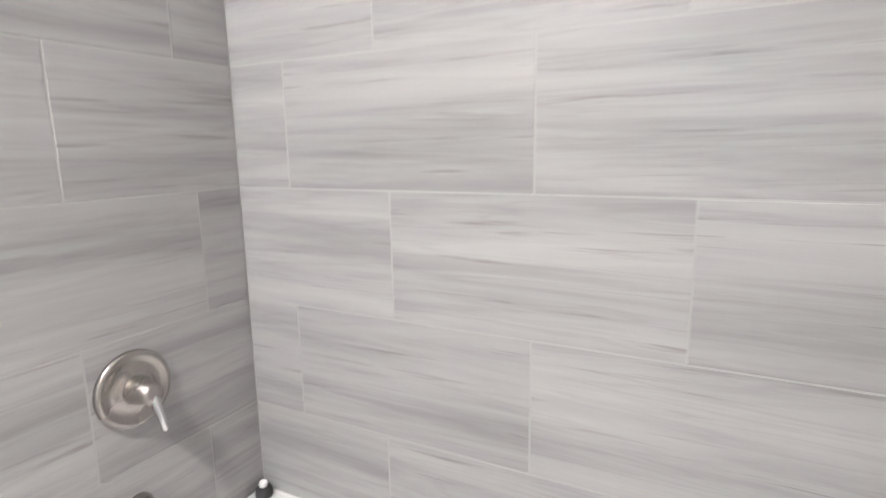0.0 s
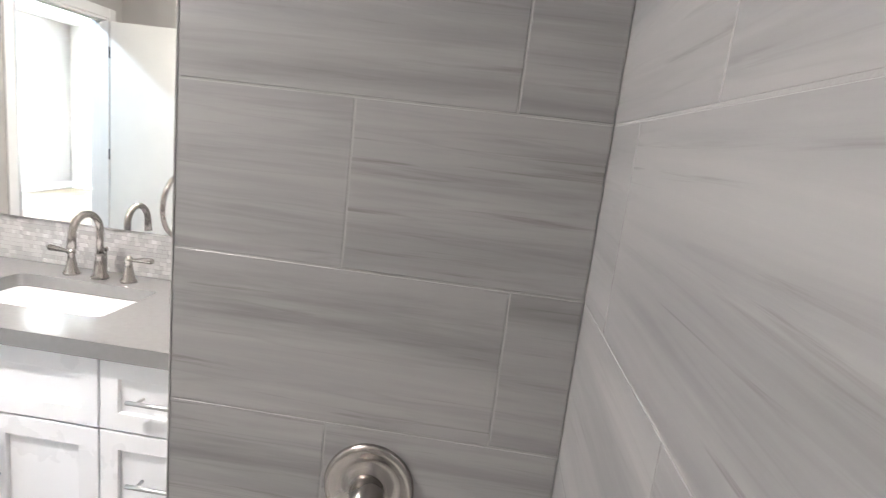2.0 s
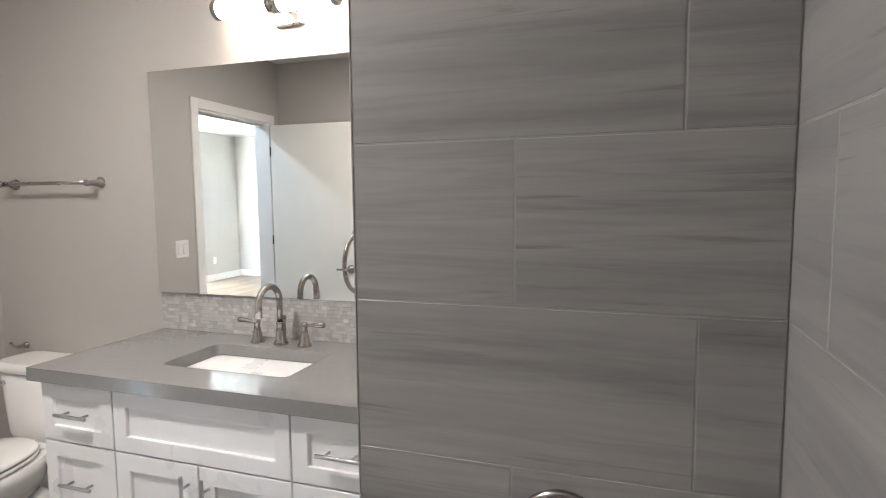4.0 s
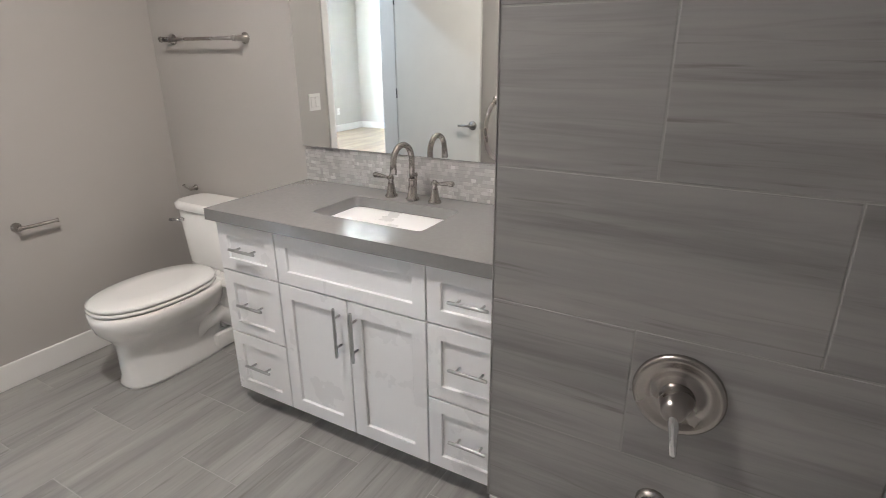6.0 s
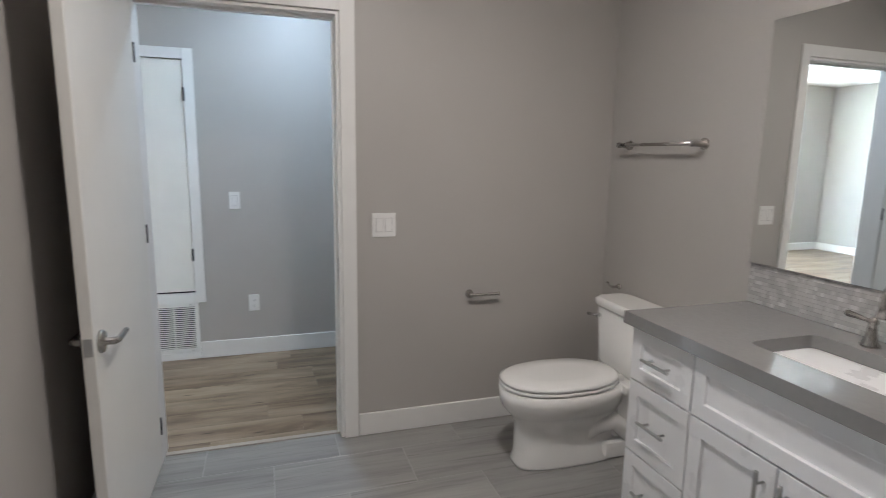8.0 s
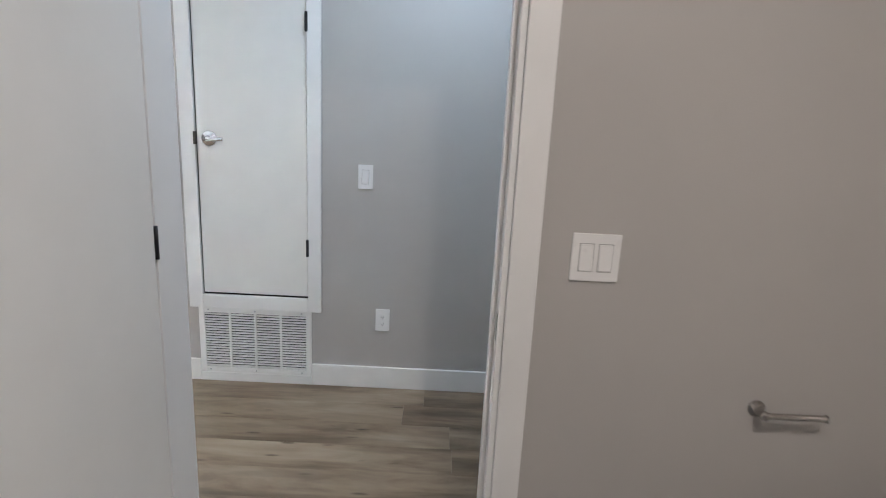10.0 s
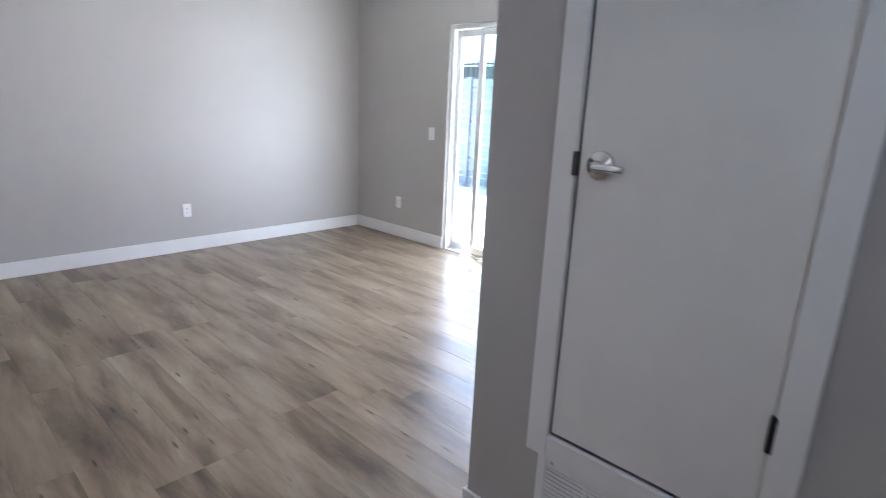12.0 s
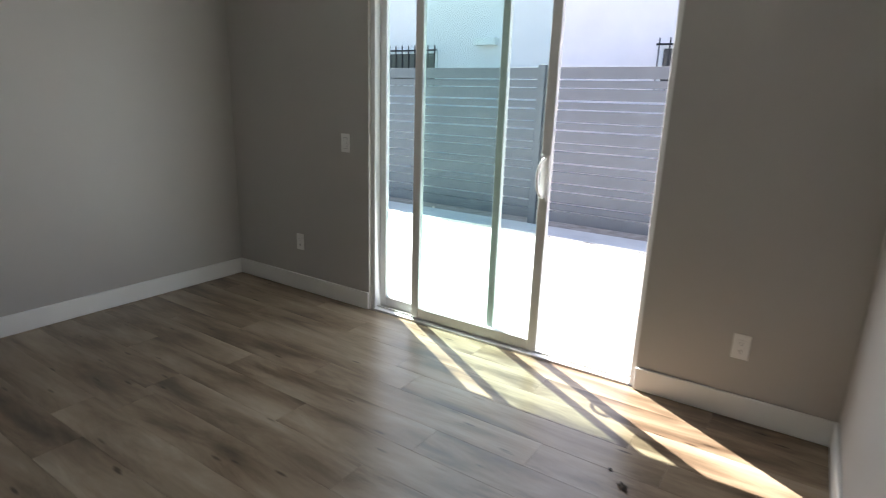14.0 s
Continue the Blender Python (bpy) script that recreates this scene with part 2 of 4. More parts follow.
def mosaic_mat():
    m, nt, p = base_mat("pearl_mosaic", 0.2, 0.0, 0.3)
    g = nt.nodes.new("ShaderNodeNewGeometry")
    r = ramp(nt, [(0.0, (0.46, 0.45, 0.445)), (0.5, (0.50, 0.49, 0.48)), (0.9, (0.54, 0.53, 0.52)), (1.0, (0.66, 0.65, 0.64))])
    nt.links.new(g.outputs["Random Per Island"], r.inputs[0])
    nt.links.new(r.outputs[0], p.inputs["Base Color"])
    mr = node(nt, "ShaderNodeMapRange")
    mr.inputs[3].default_value, mr.inputs[4].default_value = 0.12, 0.45
    nt.links.new(g.outputs["Random Per Island"], mr.inputs[0])
    nt.links.new(mr.outputs[0], p.inputs["Roughness"])
    return m


MIRROR, GLASS, MOSAIC = mirror_mat(), glass_mat(), mosaic_mat()
LAMPGLOW = glow_mat("lit_frosted_glass", (1.0, 0.84, 0.65), LAMP_STRENGTH)
DISCGLOW = glow_mat("lit_ceiling_lens", (1.0, 0.95, 0.9), 0.75)


# ---- mesh helpers ----
def box(bm, lo, hi, bevel=0.0, seg=2):
    size = [b - a for a, b in zip(lo, hi)]
    mid = [(a + b) / 2 for a, b in zip(lo, hi)]
    r = bmesh.ops.create_cube(bm, size=1.0, matrix=Matrix.Translation(mid) @ Matrix.Diagonal((*size, 1)))
    if bevel > 0:
        es = list({e for v in r["verts"] for e in v.link_edges})
        bmesh.ops.bevel(bm, geom=es, offset=bevel, segments=seg, affect='EDGES', profile=0.6)
    return bm


def boxes(*items, bevel=0.0, seg=2):
    bm = bmesh.new()
    for lo, hi in items:
        box(bm, lo, hi, bevel, seg)
    return bm


def rings(bm, loops, cap=True, close=True):
    """Skins a row of equal-length loops of points."""
    vs = [[bm.verts.new(p) for p in loop] for loop in loops]
    n = len(vs[0])
    for a, b in zip(vs, vs[1:]):
        for i in range(n if close else n - 1):
            j = (i + 1) % n
            f = bm.faces.new((a[i], a[j], b[j], b[i]))
            f.smooth = True
    if cap:
        bm.faces.new(vs[0][::-1])
        bm.faces.new(vs[-1])
    return bm


def lathe(bm, profile, seg=28, m=None):
    """Turns (radius, height) pairs about the local z axis, placed by m."""
    m = m or Matrix.Identity(4)
    loops = [[m @ Vector((r * math.cos(2 * math.pi * i / seg), r * math.sin(2 * math.pi * i / seg), h)) for i in range(seg)]
             for r, h in profile]
    return rings(bm, loops)


def tube(bm, pts, radii, seg=16):
    pts = [Vector(p) for p in pts]
    if not isinstance(radii, (list, tuple)):
        radii = [radii] * len(pts)
    side, loops = None, []
    for i, p in enumerate(pts):
        d = (pts[min(i + 1, len(pts) - 1)] - pts[max(i - 1, 0)]).normalized()
        if side is None:
            side = d.orthogonal().normalized()
        side = (side - d * side.dot(d)).normalized()
        up = d.cross(side)
        loops.append([p + radii[i] * (side * math.cos(2 * math.pi * k / seg) + up * math.sin(2 * math.pi * k / seg)) for k in range(seg)])
    return rings(bm, loops)


def arc(c, r, a0, a1, n, u, v):
    c, u, v = Vector(c), Vector(u), Vector(v)
    return [c + r * (math.cos(a0 + (a1 - a0) * i / n) * u + math.sin(a0 + (a1 - a0) * i / n) * v) for i in range(n + 1)]


def oval(cx, cy, rx, ry, z, n=36, k=2.3, front=1.0):
    out = []
    for i in range(n):
        a = 2 * math.pi * i / n
        c, s = math.cos(a), math.sin(a)
        x = math.copysign(abs(c) ** (2 / k), c) * rx
        y = math.copysign(abs(s) ** (2 / k), s) * ry * (front if s < 0 else 1.0)
        out.append((cx + x, cy + y, z))
    return out


def mesh_of(name, bm, mat):
    bmesh.ops.recalc_face_normals(bm, faces=bm.faces[:])
    me = bpy.data.meshes.new(name)
    bm.to_mesh(me)
    bm.free()
    me.materials.append(mat)
    return me


def part(name, bm, mat, parent=None, label=""):
    ob = new(name, mesh_of(name, bm, mat))
    if parent:
        ob.parent = parent
    if label:
        ob["label"] = label
    return ob


def thing(name, label, category, group="", kind="", at=(0, 0, 0), turn=0.0):
    """An Empty at a thing's base; parts are built in its own axes."""
    ob = new(name)
    ob.empty_display_size = 0.1
    ob.matrix_basis = pose(*at, 0, 0, turn)
    return tagged(ob, label, category, group, kind)


def solid(name, bm, mat, label, category, group="", kind=""):
    return tagged(part(name, bm, mat), label, category, group, kind)


# ---- the plan ----
XB, YV, XR = 2.333, -0.823, 3.105       # end of the vanity bay, valve wall, long tub wall
YB = -2.50                             # back wall of the bathroom
D0, D1, DH = -2.335, -1.478, 2.07        # doorway
XU, YU = -1.395, -3.136                  # closet wall and its corner
XS, YF = -3.912, -7.063                 # wall of the sliding door, far wall
S0, S1, SH = -5.733, -3.975, 2.05       # opening of the sliding door
BH, RH = 2.6, 2.6                       # ceiling heights


def wall(name, items, label):
    return solid(name, boxes(*items), PAINT, label, "wall", kind="structure")


wall("wall_mirror", [((-0.104, 0, 0), (3.2, 0.12, BH))], "greige painted bathroom wall behind the vanity")
wall("wall_doorway", [((-0.104, D1, 0), (0, 0, BH)), ((-0.104, YB - 0.12, 0), (0, D0, BH)), ((-0.104, D0, DH), (0, D1, BH))],
     "greige painted bathroom wall with the doorway")
wall("wall_back", [((0, YB - 0.12, 0), (3.2, YB, BH))], "greige painted wall behind the open door")
wall("wall_block", [((XB, YV + 0.012, 0), (XR + 0.012, 0, BH))], "greige painted wall between vanity and tub")
wall("wall_tub", [((XR + 0.012, YB, 0), (3.2, 0, BH))], "wall along the tub")
wall("wall_closet", [((-1.55, YU, 0), (XU, -2.85, BH)), ((-1.55, -2.30, 0), (XU, 0.12, BH)), ((-1.55, -2.85, 2.02), (XU, -2.30, BH)),
                     ((-1.55, -2.85, 0), (XU, -2.30, 0.46)), ((-4.03, YU, 0), (-1.55, YU + 0.12, BH))], "grey painted wall with the closet door")
wall("wall_slider", [((XS - 0.105, YF - 0.12, 0), (XS, S0, RH)), ((XS - 0.105, S1, 0), (XS, YU, RH)), ((XS - 0.105, S0, SH), (XS, S1, RH))],
     "grey painted bedroom wall with the sliding door opening")
wall("wall_far", [((XS, YF - 0.12, 0), (0.1, YF, RH))], "grey painted far bedroom wall")
wall("wall_east", [((-0.02, YF, 0), (0.1, YB - 0.12, RH))], "grey painted bedroom wall")
wall("wall_hall_end", [((XU, 0, 0), (-0.104, 0.12, BH))], "grey painted end wall of the hall")
solid("ceiling", boxes(((-4.05, YF - 0.12, BH), (3.2, 0.12, BH + 0.12))), CEIL, "white painted ceiling", "ceiling", kind="structure")


def skirting(name, items, label):
    h = 0.118
    bm = bmesh.new()
    for lo, hi in items:
        box(bm, (*lo, 0.0), (*hi, h), 0.003, 1)
    return solid(name, bm, TRIM, label, "baseboard", kind="structure")


t = 0.014
skirting("baseboard_bath", [((0, D1 + 0.075), (t, 0)), ((t, -t), (1.0, 0)), ((0.0, YB), (XB - 0.02, YB + t))], "white painted bathroom baseboard")
skirting("baseboard_hall", [((XU, YU - t), (XU + t, -2.87)), ((XU, -2.288), (XU + t, 0)), ((-0.104 - t, D1 + 0.075), (-0.104, 0)), ((-0.118, -2.5), (-0.104, D0 - 0.075))],
         "white painted baseboard of the hall")
skirting("baseboard_bedroom", [((XS, YF), (XS + t, S0 - 0.0)), ((XS, S1), (XS + t, YU)), ((XS + t, YF), (-0.02, YF + t)), ((XS + t, YU - t), (XU, YU)), ((-0.034, YF + t), (-0.02, -2.53))],
         "white painted bedroom baseboard")

# ground outside, and a base under the indoor floors
solid("ground", boxes(((-400, -400, -0.5), (400, 400, -0.16))), DIRT, "bare brown soil around the house", "ground", kind="structure")
solid("patio", boxes(((-7.33, -14, -0.16), (XS - 0.105, 3, -0.03))), CONC, "pale sunlit concrete patio slab", "patio", kind="structure")
floor_b = solid("floor_bathroom", boxes(((-0.06, YB, -0.1), (XR + 0.012, 0, -0.001))), FGROUT, "grey veined tiled bathroom floor", "floor", kind="structure")
floor_r = solid("floor_bedroom", boxes(((XS - 0.0, YF, -0.1), (-0.06, 0.0, -0.003)), ((-0.06, YF, -0.1), (-0.02, YB - 0.12, -0.003))), PLANK, "grey-brown oak plank floor", "floor", kind="structure")


# ---- doorway of the bathroom ----
def casing(bm, axis_x, side, y0, y1, z0, z1, w, th=0.016, foot=True):
    """A flat casing about an opening in a wall at x = axis_x."""
    xa, xb = sorted((axis_x, axis_x + side * th))
    box(bm, (xa, y0 - w, z0), (xb, y0, z1 + w), 0.002, 1)
    box(bm, (xa, y1, z0), (xb, y1 + w, z1 + w), 0.002, 1)
    box(bm, (xa, y0, z1), (xb, y1, z1 + w), 0.002, 1)
    return bm


frame_door = thing("door_frame", "white painted wooden door frame of the bathroom", "door frame", kind="structure")
part("casing", casing(bmesh.new(), 0.0, 1, D0, D1, 0, DH, 0.07), TRIM, frame_door)
part("casing", casing(bmesh.new(), -0.104, -1, D0, D1, 0, DH, 0.07), TRIM, frame_door)
jb = boxes(((-0.106, D1 - 0.016, 0), (0.002, D1, DH)), ((-0.122, D0, 0), (0.018, D0 + 0.016, DH)), ((-0.106, D0 + 0.016, DH - 0.016), (0.002, D1 - 0.016, DH)), bevel=0.0015, seg=1)
part("jamb", jb, TRIM, frame_door)
st = boxes(((-0.085, D1 - 0.028, 0), (-0.048, D1 - 0.016, DH - 0.016)), ((-0.085, D0 + 0.016, DH - 0.028), (-0.048, D1 - 0.028, DH - 0.016)))
part("door_stop", st, TRIM, frame_door)
part("strike_plate", boxes(((-0.04, D1 - 0.0185, 0.86), (-0.008, D1 - 0.016, 0.93)), bevel=0.001, seg=1), STEEL, frame_door, "brushed steel strike plate")
solid("threshold", boxes(((-0.075, D0 + 0.016, -0.004), (-0.045, D1 - 0.016, 0.007)), bevel=0.003), plain("threshold_vinyl", (0.42, 0.38, 0.34), 0.45), "greige floor transition strip in the doorway", "threshold", kind="structure")


def lever(parent, m, mat, reach=1.0):
    """A door lever on a round rose; local z leaves the door, local x is the lever's way."""
    bm = bmesh.new()
    lathe(bm, [(0.0, 0.0), (0.037, 0.0), (0.037, 0.006), (0.033, 0.011), (0.015, 0.013), (0.012, 0.02), (0.012, 0.045), (0.0, 0.046)], 28, m)
    pts = [m @ Vector(p) for p in ((0, 0, 0.04), (0.012 * reach, 0, 0.047), (0.04 * reach, 0, 0.048), (0.08 * reach, 0, 0.047), (0.112 * reach, 0, 0.046))]
    tube(bm, pts, [0.011, 0.0105, 0.0095, 0.0095, 0.009], 14)
    return part("door_handle", bm, mat, parent, "satin nickel lever on a round rose")


bath_door = thing("door_bathroom", "plain white flush door standing open against the wall", "door", kind="structure", at=(0.028, D0 + 0.018, 0), turn=-1.2)
part("door_leaf", boxes(((0.002, -0.035, 0.012), (0.787, 0.0, 2.05)), bevel=0.002, seg=1), DOORP, bath_door)
lever(bath_door, Matrix(((-1, 0, 0, 0.727), (0, 0, 1, 0.0), (0, 1, 0, 0.84), (0, 0, 0, 1))), NICKEL)
lever(bath_door, Matrix(((-1, 0, 0, 0.727), (0, 0, -1, -0.035), (0, 1, 0, 0.84), (0, 0, 0, 1))), NICKEL)
part("latch_plate", boxes(((0.7865, -0.03, 0.812), (0.789, -0.005, 0.868)), bevel=0.0008, seg=1), STEEL, bath_door)
for z in (0.19, 1.08, 1.83):
    hb = boxes(((-0.008, -0.004, z - 0.04), (0.002, 0.001, z + 0.04)))
    lathe(hb, [(0, 0), (0.0042, 0), (0.0042, 0.08), (0, 0.08)], 12, Matrix.Translation((-0.003, 0.002, z - 0.04)))
    part("hinge", hb, BLACK, bath_door, "black butt hinge")

# ---- closet door in the hall ----
C0, C1, CZ0, CZ1 = -2.84, -2.305, 0.475, 2.02
cf = thing("closet_door", "narrow white raised closet door in a white casing", "door", kind="structure")
cb = boxes(((XU, C0 - 0.068, 0.405), (XU + 0.018, C0, 2.088)), ((XU, C1, 0.405), (XU + 0.018, C1 + 0.066, 2.088)),
           ((XU, C0, CZ1), (XU + 0.018, C1, 2.088)), ((XU, C0, 0.405), (XU + 0.018, C1, CZ0)), bevel=0.002, seg=1)
part("casing", cb, TRIM, cf)
part("door_leaf", boxes(((XU - 0.03, C0 + 0.006, CZ0 + 0.01), (XU + 0.006, C1 - 0.003, CZ1 - 0.004)), bevel=0.002, seg=1), DOORP, cf)
# near-black block behind the leaf paints the shade in the gaps round it
part("jamb", boxes(((XU - 0.14, C0 - 0.01, CZ0 - 0.01), (XU - 0.032, C1 + 0.01, CZ1 + 0.01))), DARK, cf)
for z in (0.74, 1.80):
    part("hinge", boxes(((XU + 0.006, C1 - 0.008, z - 0.043), (XU + 0.0215, C1 + 0.006, z + 0.043)), bevel=0.002, seg=1), BLACK, cf, "black hinge barrel")
lever(cf, Matrix(((0, 0, 1, XU + 0.006), (1, 0, 0, C0 + 0.066), (0, 1, 0, 1.255), (0, 0, 0, 1))), CHROME, 0.72)
part("latch_plate", boxes(((XU + 0.008, C0 - 0.006, 1.225), (XU + 0.0215, C0 + 0.006, 1.285)), bevel=0.0008, seg=1), BRONZE, cf, "dark bronze strike lip")

# ---- return air grille ----
solid("baseboard_grille", boxes(((XU, -2.868, 0), (XU + 0.014, -2.29, 0.049)), bevel=0.002, seg=1), TRIM, "white baseboard strip under the grille", "baseboard", kind="structure")
G0, G1, GZ0, GZ1 = -2.868, -2.29, 0.05, 0.405
gr = thing("air_grille", "white louvred return air grille under the closet door", "vent", at=(XU, 0, 0))
part("frame", boxes(((0, G0, GZ0), (0.012, G0 + 0.028, GZ1)), ((0, G1 - 0.028, GZ0), (0.012, G1, GZ1)), ((0, G0 + 0.028, GZ0), (0.012, G1 - 0.028, GZ0 + 0.028)),
                    ((0, G0 + 0.028, GZ1 - 0.028), (0.012, G1 - 0.028, GZ1)), bevel=0.002, seg=1), TRIM, gr)
# near-black sheet that paints in the shade behind the louvres
part("shade_backing", boxes(((0.0005, G0 + 0.02, GZ0 + 0.02), (0.0015, G1 - 0.02, GZ1 - 0.02))), plain("grille_shadow", (0.05, 0.05, 0.05), 0.8), gr)
for k in (1, 2, 3):
    y = G0 + 0.028 + (G1 - G0 - 0.056) * k / 4
    part("bar", boxes(((0.002, y - 0.005, GZ0 + 0.028), (0.0125, y + 0.005, GZ1 - 0.028))), TRIM, gr)
slat_bm = bmesh.new()
box(slat_bm, (-0.0048, -(G1 - G0) / 2 + 0.028, -0.0011), (0.0048, (G1 - G0) / 2 - 0.028, 0.0011))
bmesh.ops.rotate(slat_bm, verts=slat_bm.verts[:], cent=(0, 0, 0), matrix=Matrix.Rotation(radians(30), 3, 'Y'))
slat_me = mesh_of("slat", slat_bm, TRIM)
for k in range(21):
    o = new("slat", slat_me)
    o.parent = gr
    o.location = (0.0075, (G0 + G1) / 2, GZ0 + 0.036 + k * (GZ1 - GZ0 - 0.072) / 20)
for y in (G0 + 0.05, (G0 + G1) / 2, G1 - 0.05):
    for z in (GZ0 + 0.013, GZ1 - 0.013):
        s = bmesh.new()
        lathe(s, [(0, 0.0), (0.005, 0.0), (0.0035, 0.002), (0, 0.0025)], 10, Matrix.Translation((0.012, y, z)) @ Matrix.Rotation(radians(90), 4, 'Y'))
        part("screw", s, STEEL, gr)


# ---- wall plates ----
def plate(name, label, at, turn, gangs=1, outlet=False, w=0.072):
    """A switch or socket plate; local +y leaves the wall."""
    wide = w + 0.046 * (gangs - 1)
    p = thing(name, label, "outlet" if outlet else "light switch", group="wall plates", at=at, turn=turn)
    part("plate", boxes(((-wide / 2, 0, -0.059), (wide / 2, 0.006, 0.059)), bevel=0.003), PLASTIC, p)
    for g in range(gangs):
        x = (g - (gangs - 1) / 2) * 0.046
        if outlet:
            part("socket_face", boxes(((x - 0.0165, 0.006, -0.0335), (x + 0.0165, 0.0078, 0.0335)), bevel=0.002, seg=1), PLASTIC, p)
            for zz in (-0.018, 0.018):
                part("slots", boxes(((x - 0.007, 0.0079, zz - 0.004), (x - 0.005, 0.0083, zz + 0.005)), ((x + 0.005, 0.0079, zz - 0.004), (x + 0.007, 0.0083, zz + 0.005)),
                                    ((x - 0.002, 0.0079, zz - 0.011), (x + 0.002, 0.0083, zz - 0.008))), BLACK, p, "dark socket slots")
        else:
            b = boxes(((x - 0.0165, 0.005, -0.0335), (x + 0.0165, 0.0095, 0.0335)), bevel=0.002, seg=1)
            bmesh.ops.rotate(b, verts=b.verts[:], cent=(x, 0.006, 0), matrix=Matrix.Rotation(radians(2.5), 3, 'X'))
            part("rocker", b, PLASTIC, p)
            # grey sheet puts the shade of the slit round the rocker into colour
            part("gap", boxes(((x - 0.0178, 0.0058, -0.0348), (x + 0.0178, 0.0064, 0.0348))), plain("plate_gap_shade", (0.35, 0.34, 0.33), 0.6), p)
    return p


plate("light_switch", "white double rocker switch by the doorway", (0, -1.272, 1.092), -90, 2)
plate("light_switch", "white single rocker switch on the hall wall", (XU, -2.025, 1.108), -90)
plate("wall_outlet", "white duplex outlet low on the hall wall", (XU, -1.925, 0.378), -90, outlet=True)
plate("light_switch", "white single rocker switch beside the sliding door", (XS, -5.925, 1.09), -90)
plate("wall_outlet", "white duplex outlet low near the room corner", (XS, -6.376, 0.362), -90, outlet=True)
plate("wall_outlet", "white duplex outlet beside the patio opening", (XS, -3.54, 0.35), -90, outlet=True)
plate("wall_outlet", "white duplex outlet on the far bedroom wall", (-2.03, YF, 0.366), 0, outlet=True)

# ---- sliding patio door ----
sd = thing("window_slider", "white vinyl sliding glass patio door slid partly open", "sliding door", kind="structure")
part("outer_frame", boxes(((XS - 0.105, S0, 0.0), (XS - 0.02, S0 + 0.035, SH)), ((XS - 0.105, S1 - 0.03, 0.0), (XS - 0.02, S1, SH)),
                          ((XS - 0.105, S0 + 0.035, SH - 0.04), (XS - 0.02, S1 - 0.03, SH)), bevel=0.003, seg=1), VINYL, sd)
part("sill_track", boxes(((XS - 0.105, S0 + 0.035, -0.03), (XS - 0.005, S1 - 0.03, 0.012)), ((XS - 0.048, S0 + 0.035, 0.012), (XS - 0.043, S1 - 0.03, 0.024)),
                         ((XS - 0.087, S0 + 0.035, 0.012), (XS - 0.082, S1 - 0.03, 0.024)), bevel=0.0015, seg=1), VINYL, sd, "white vinyl sill with two tracks")


def sash(name, y0, y1, xc, stile, label):
    d = 0.017
    f = part(name, boxes(((xc - d, y0, 0.026), (xc + d, y0 + stile, SH - 0.045)), ((xc - d, y1 - stile, 0.026), (xc + d, y1, SH - 0.045)),
                         ((xc - d, y0 + stile, 0.026), (xc + d, y1 - stile, 0.026 + 0.06)), ((xc - d, y0 + stile, SH - 0.1), (xc + d, y1 - stile, SH - 0.045)), bevel=0.003, seg=1), VINYL, sd, label)
    part("pane", boxes(((xc - 0.004, y0 + stile - 0.005, 0.08), (xc + 0.004, y1 - stile + 0.005, SH - 0.095))), GLASS, f, "green-tinted glass pane")
    return f


sash("fixed_panel", S0 + 0.04, -4.83, XS - 0.085, 0.045, "fixed glazed panel")
slide = sash("sliding_panel", -5.405, -4.53, XS - 0.046, 0.055, "glazed sliding panel half open")
hb = bmesh.new()
tube(hb, [Vector((XS - 0.031, -4.557, 0.90))] + arc((XS - 0.026, -4.557, 1.0), 0.1, -1.4, 1.4, 12, (0.42, -0.22, 0), (0, 0, 1)) + [Vector((XS - 0.031, -4.557, 1.1))], 0.009, 12)
part("pull_handle", hb, PLASTIC, slide, "white curved pull handle")
part("lock_plate", boxes(((XS - 0.029, -4.575, 0.88), (XS - 0.021, -4.535, 1.12)), bevel=0.002, seg=1), PLASTIC, slide)

# ---- vanity ----
V0, VF, VT = 1.02, -0.535, 0.835
van = thing("vanity_cabinet", "white shaker vanity cabinet with six drawers and two doors", "vanity", at=(0, 0, 0))
part("body", boxes(((V0, VF, 0.075), (XB - 0.002, -0.004, VT)), bevel=0.001, seg=1), CABP, van)
part("toe_kick", boxes(((V0 + 0.012, VF + 0.065, 0.0), (XB - 0.002, -0.004, 0.075))), CABP, van)


def shaker(name, x0, x1, z0, z1, rail, label=""):
    """A shaker front: a frame with a sunk centre panel."""
    yb, yf, e = VF - 0.001, VF - 0.021, 0.0014

    def rect(i, y):
        return [(x0 + i, y, z0 + i), (x1 - i, y, z0 + i), (x1 - i, y, z1 - i), (x0 + i, y, z1 - i)]
    b = rings(bmesh.new(), [rect(0, yb), rect(0, yf + e), rect(e, yf), rect(rail - e, yf), rect(rail, yf + e), rect(rail + 0.001, yf + 0.011)])
    for f in b.faces:
        f.smooth = False
    return part(name, b, CABP, van, label)


def bar_pull(front, a, b):
    a, b = Vector(a), Vector(b)
    d = (b - a)
    bm = bmesh.new()
    tube(bm, [a, a + d * 0.02, b - d * 0.02, b], [0.005, 0.006, 0.006, 0.005], 14)
    for f in (0.2, 0.8):
        p = a + d * f
        tube(bm, [p, p + Vector((0, 0.031, 0))], 0.0045, 10)
    part("handle", bm, STEEL, front, "brushed steel bar pull")


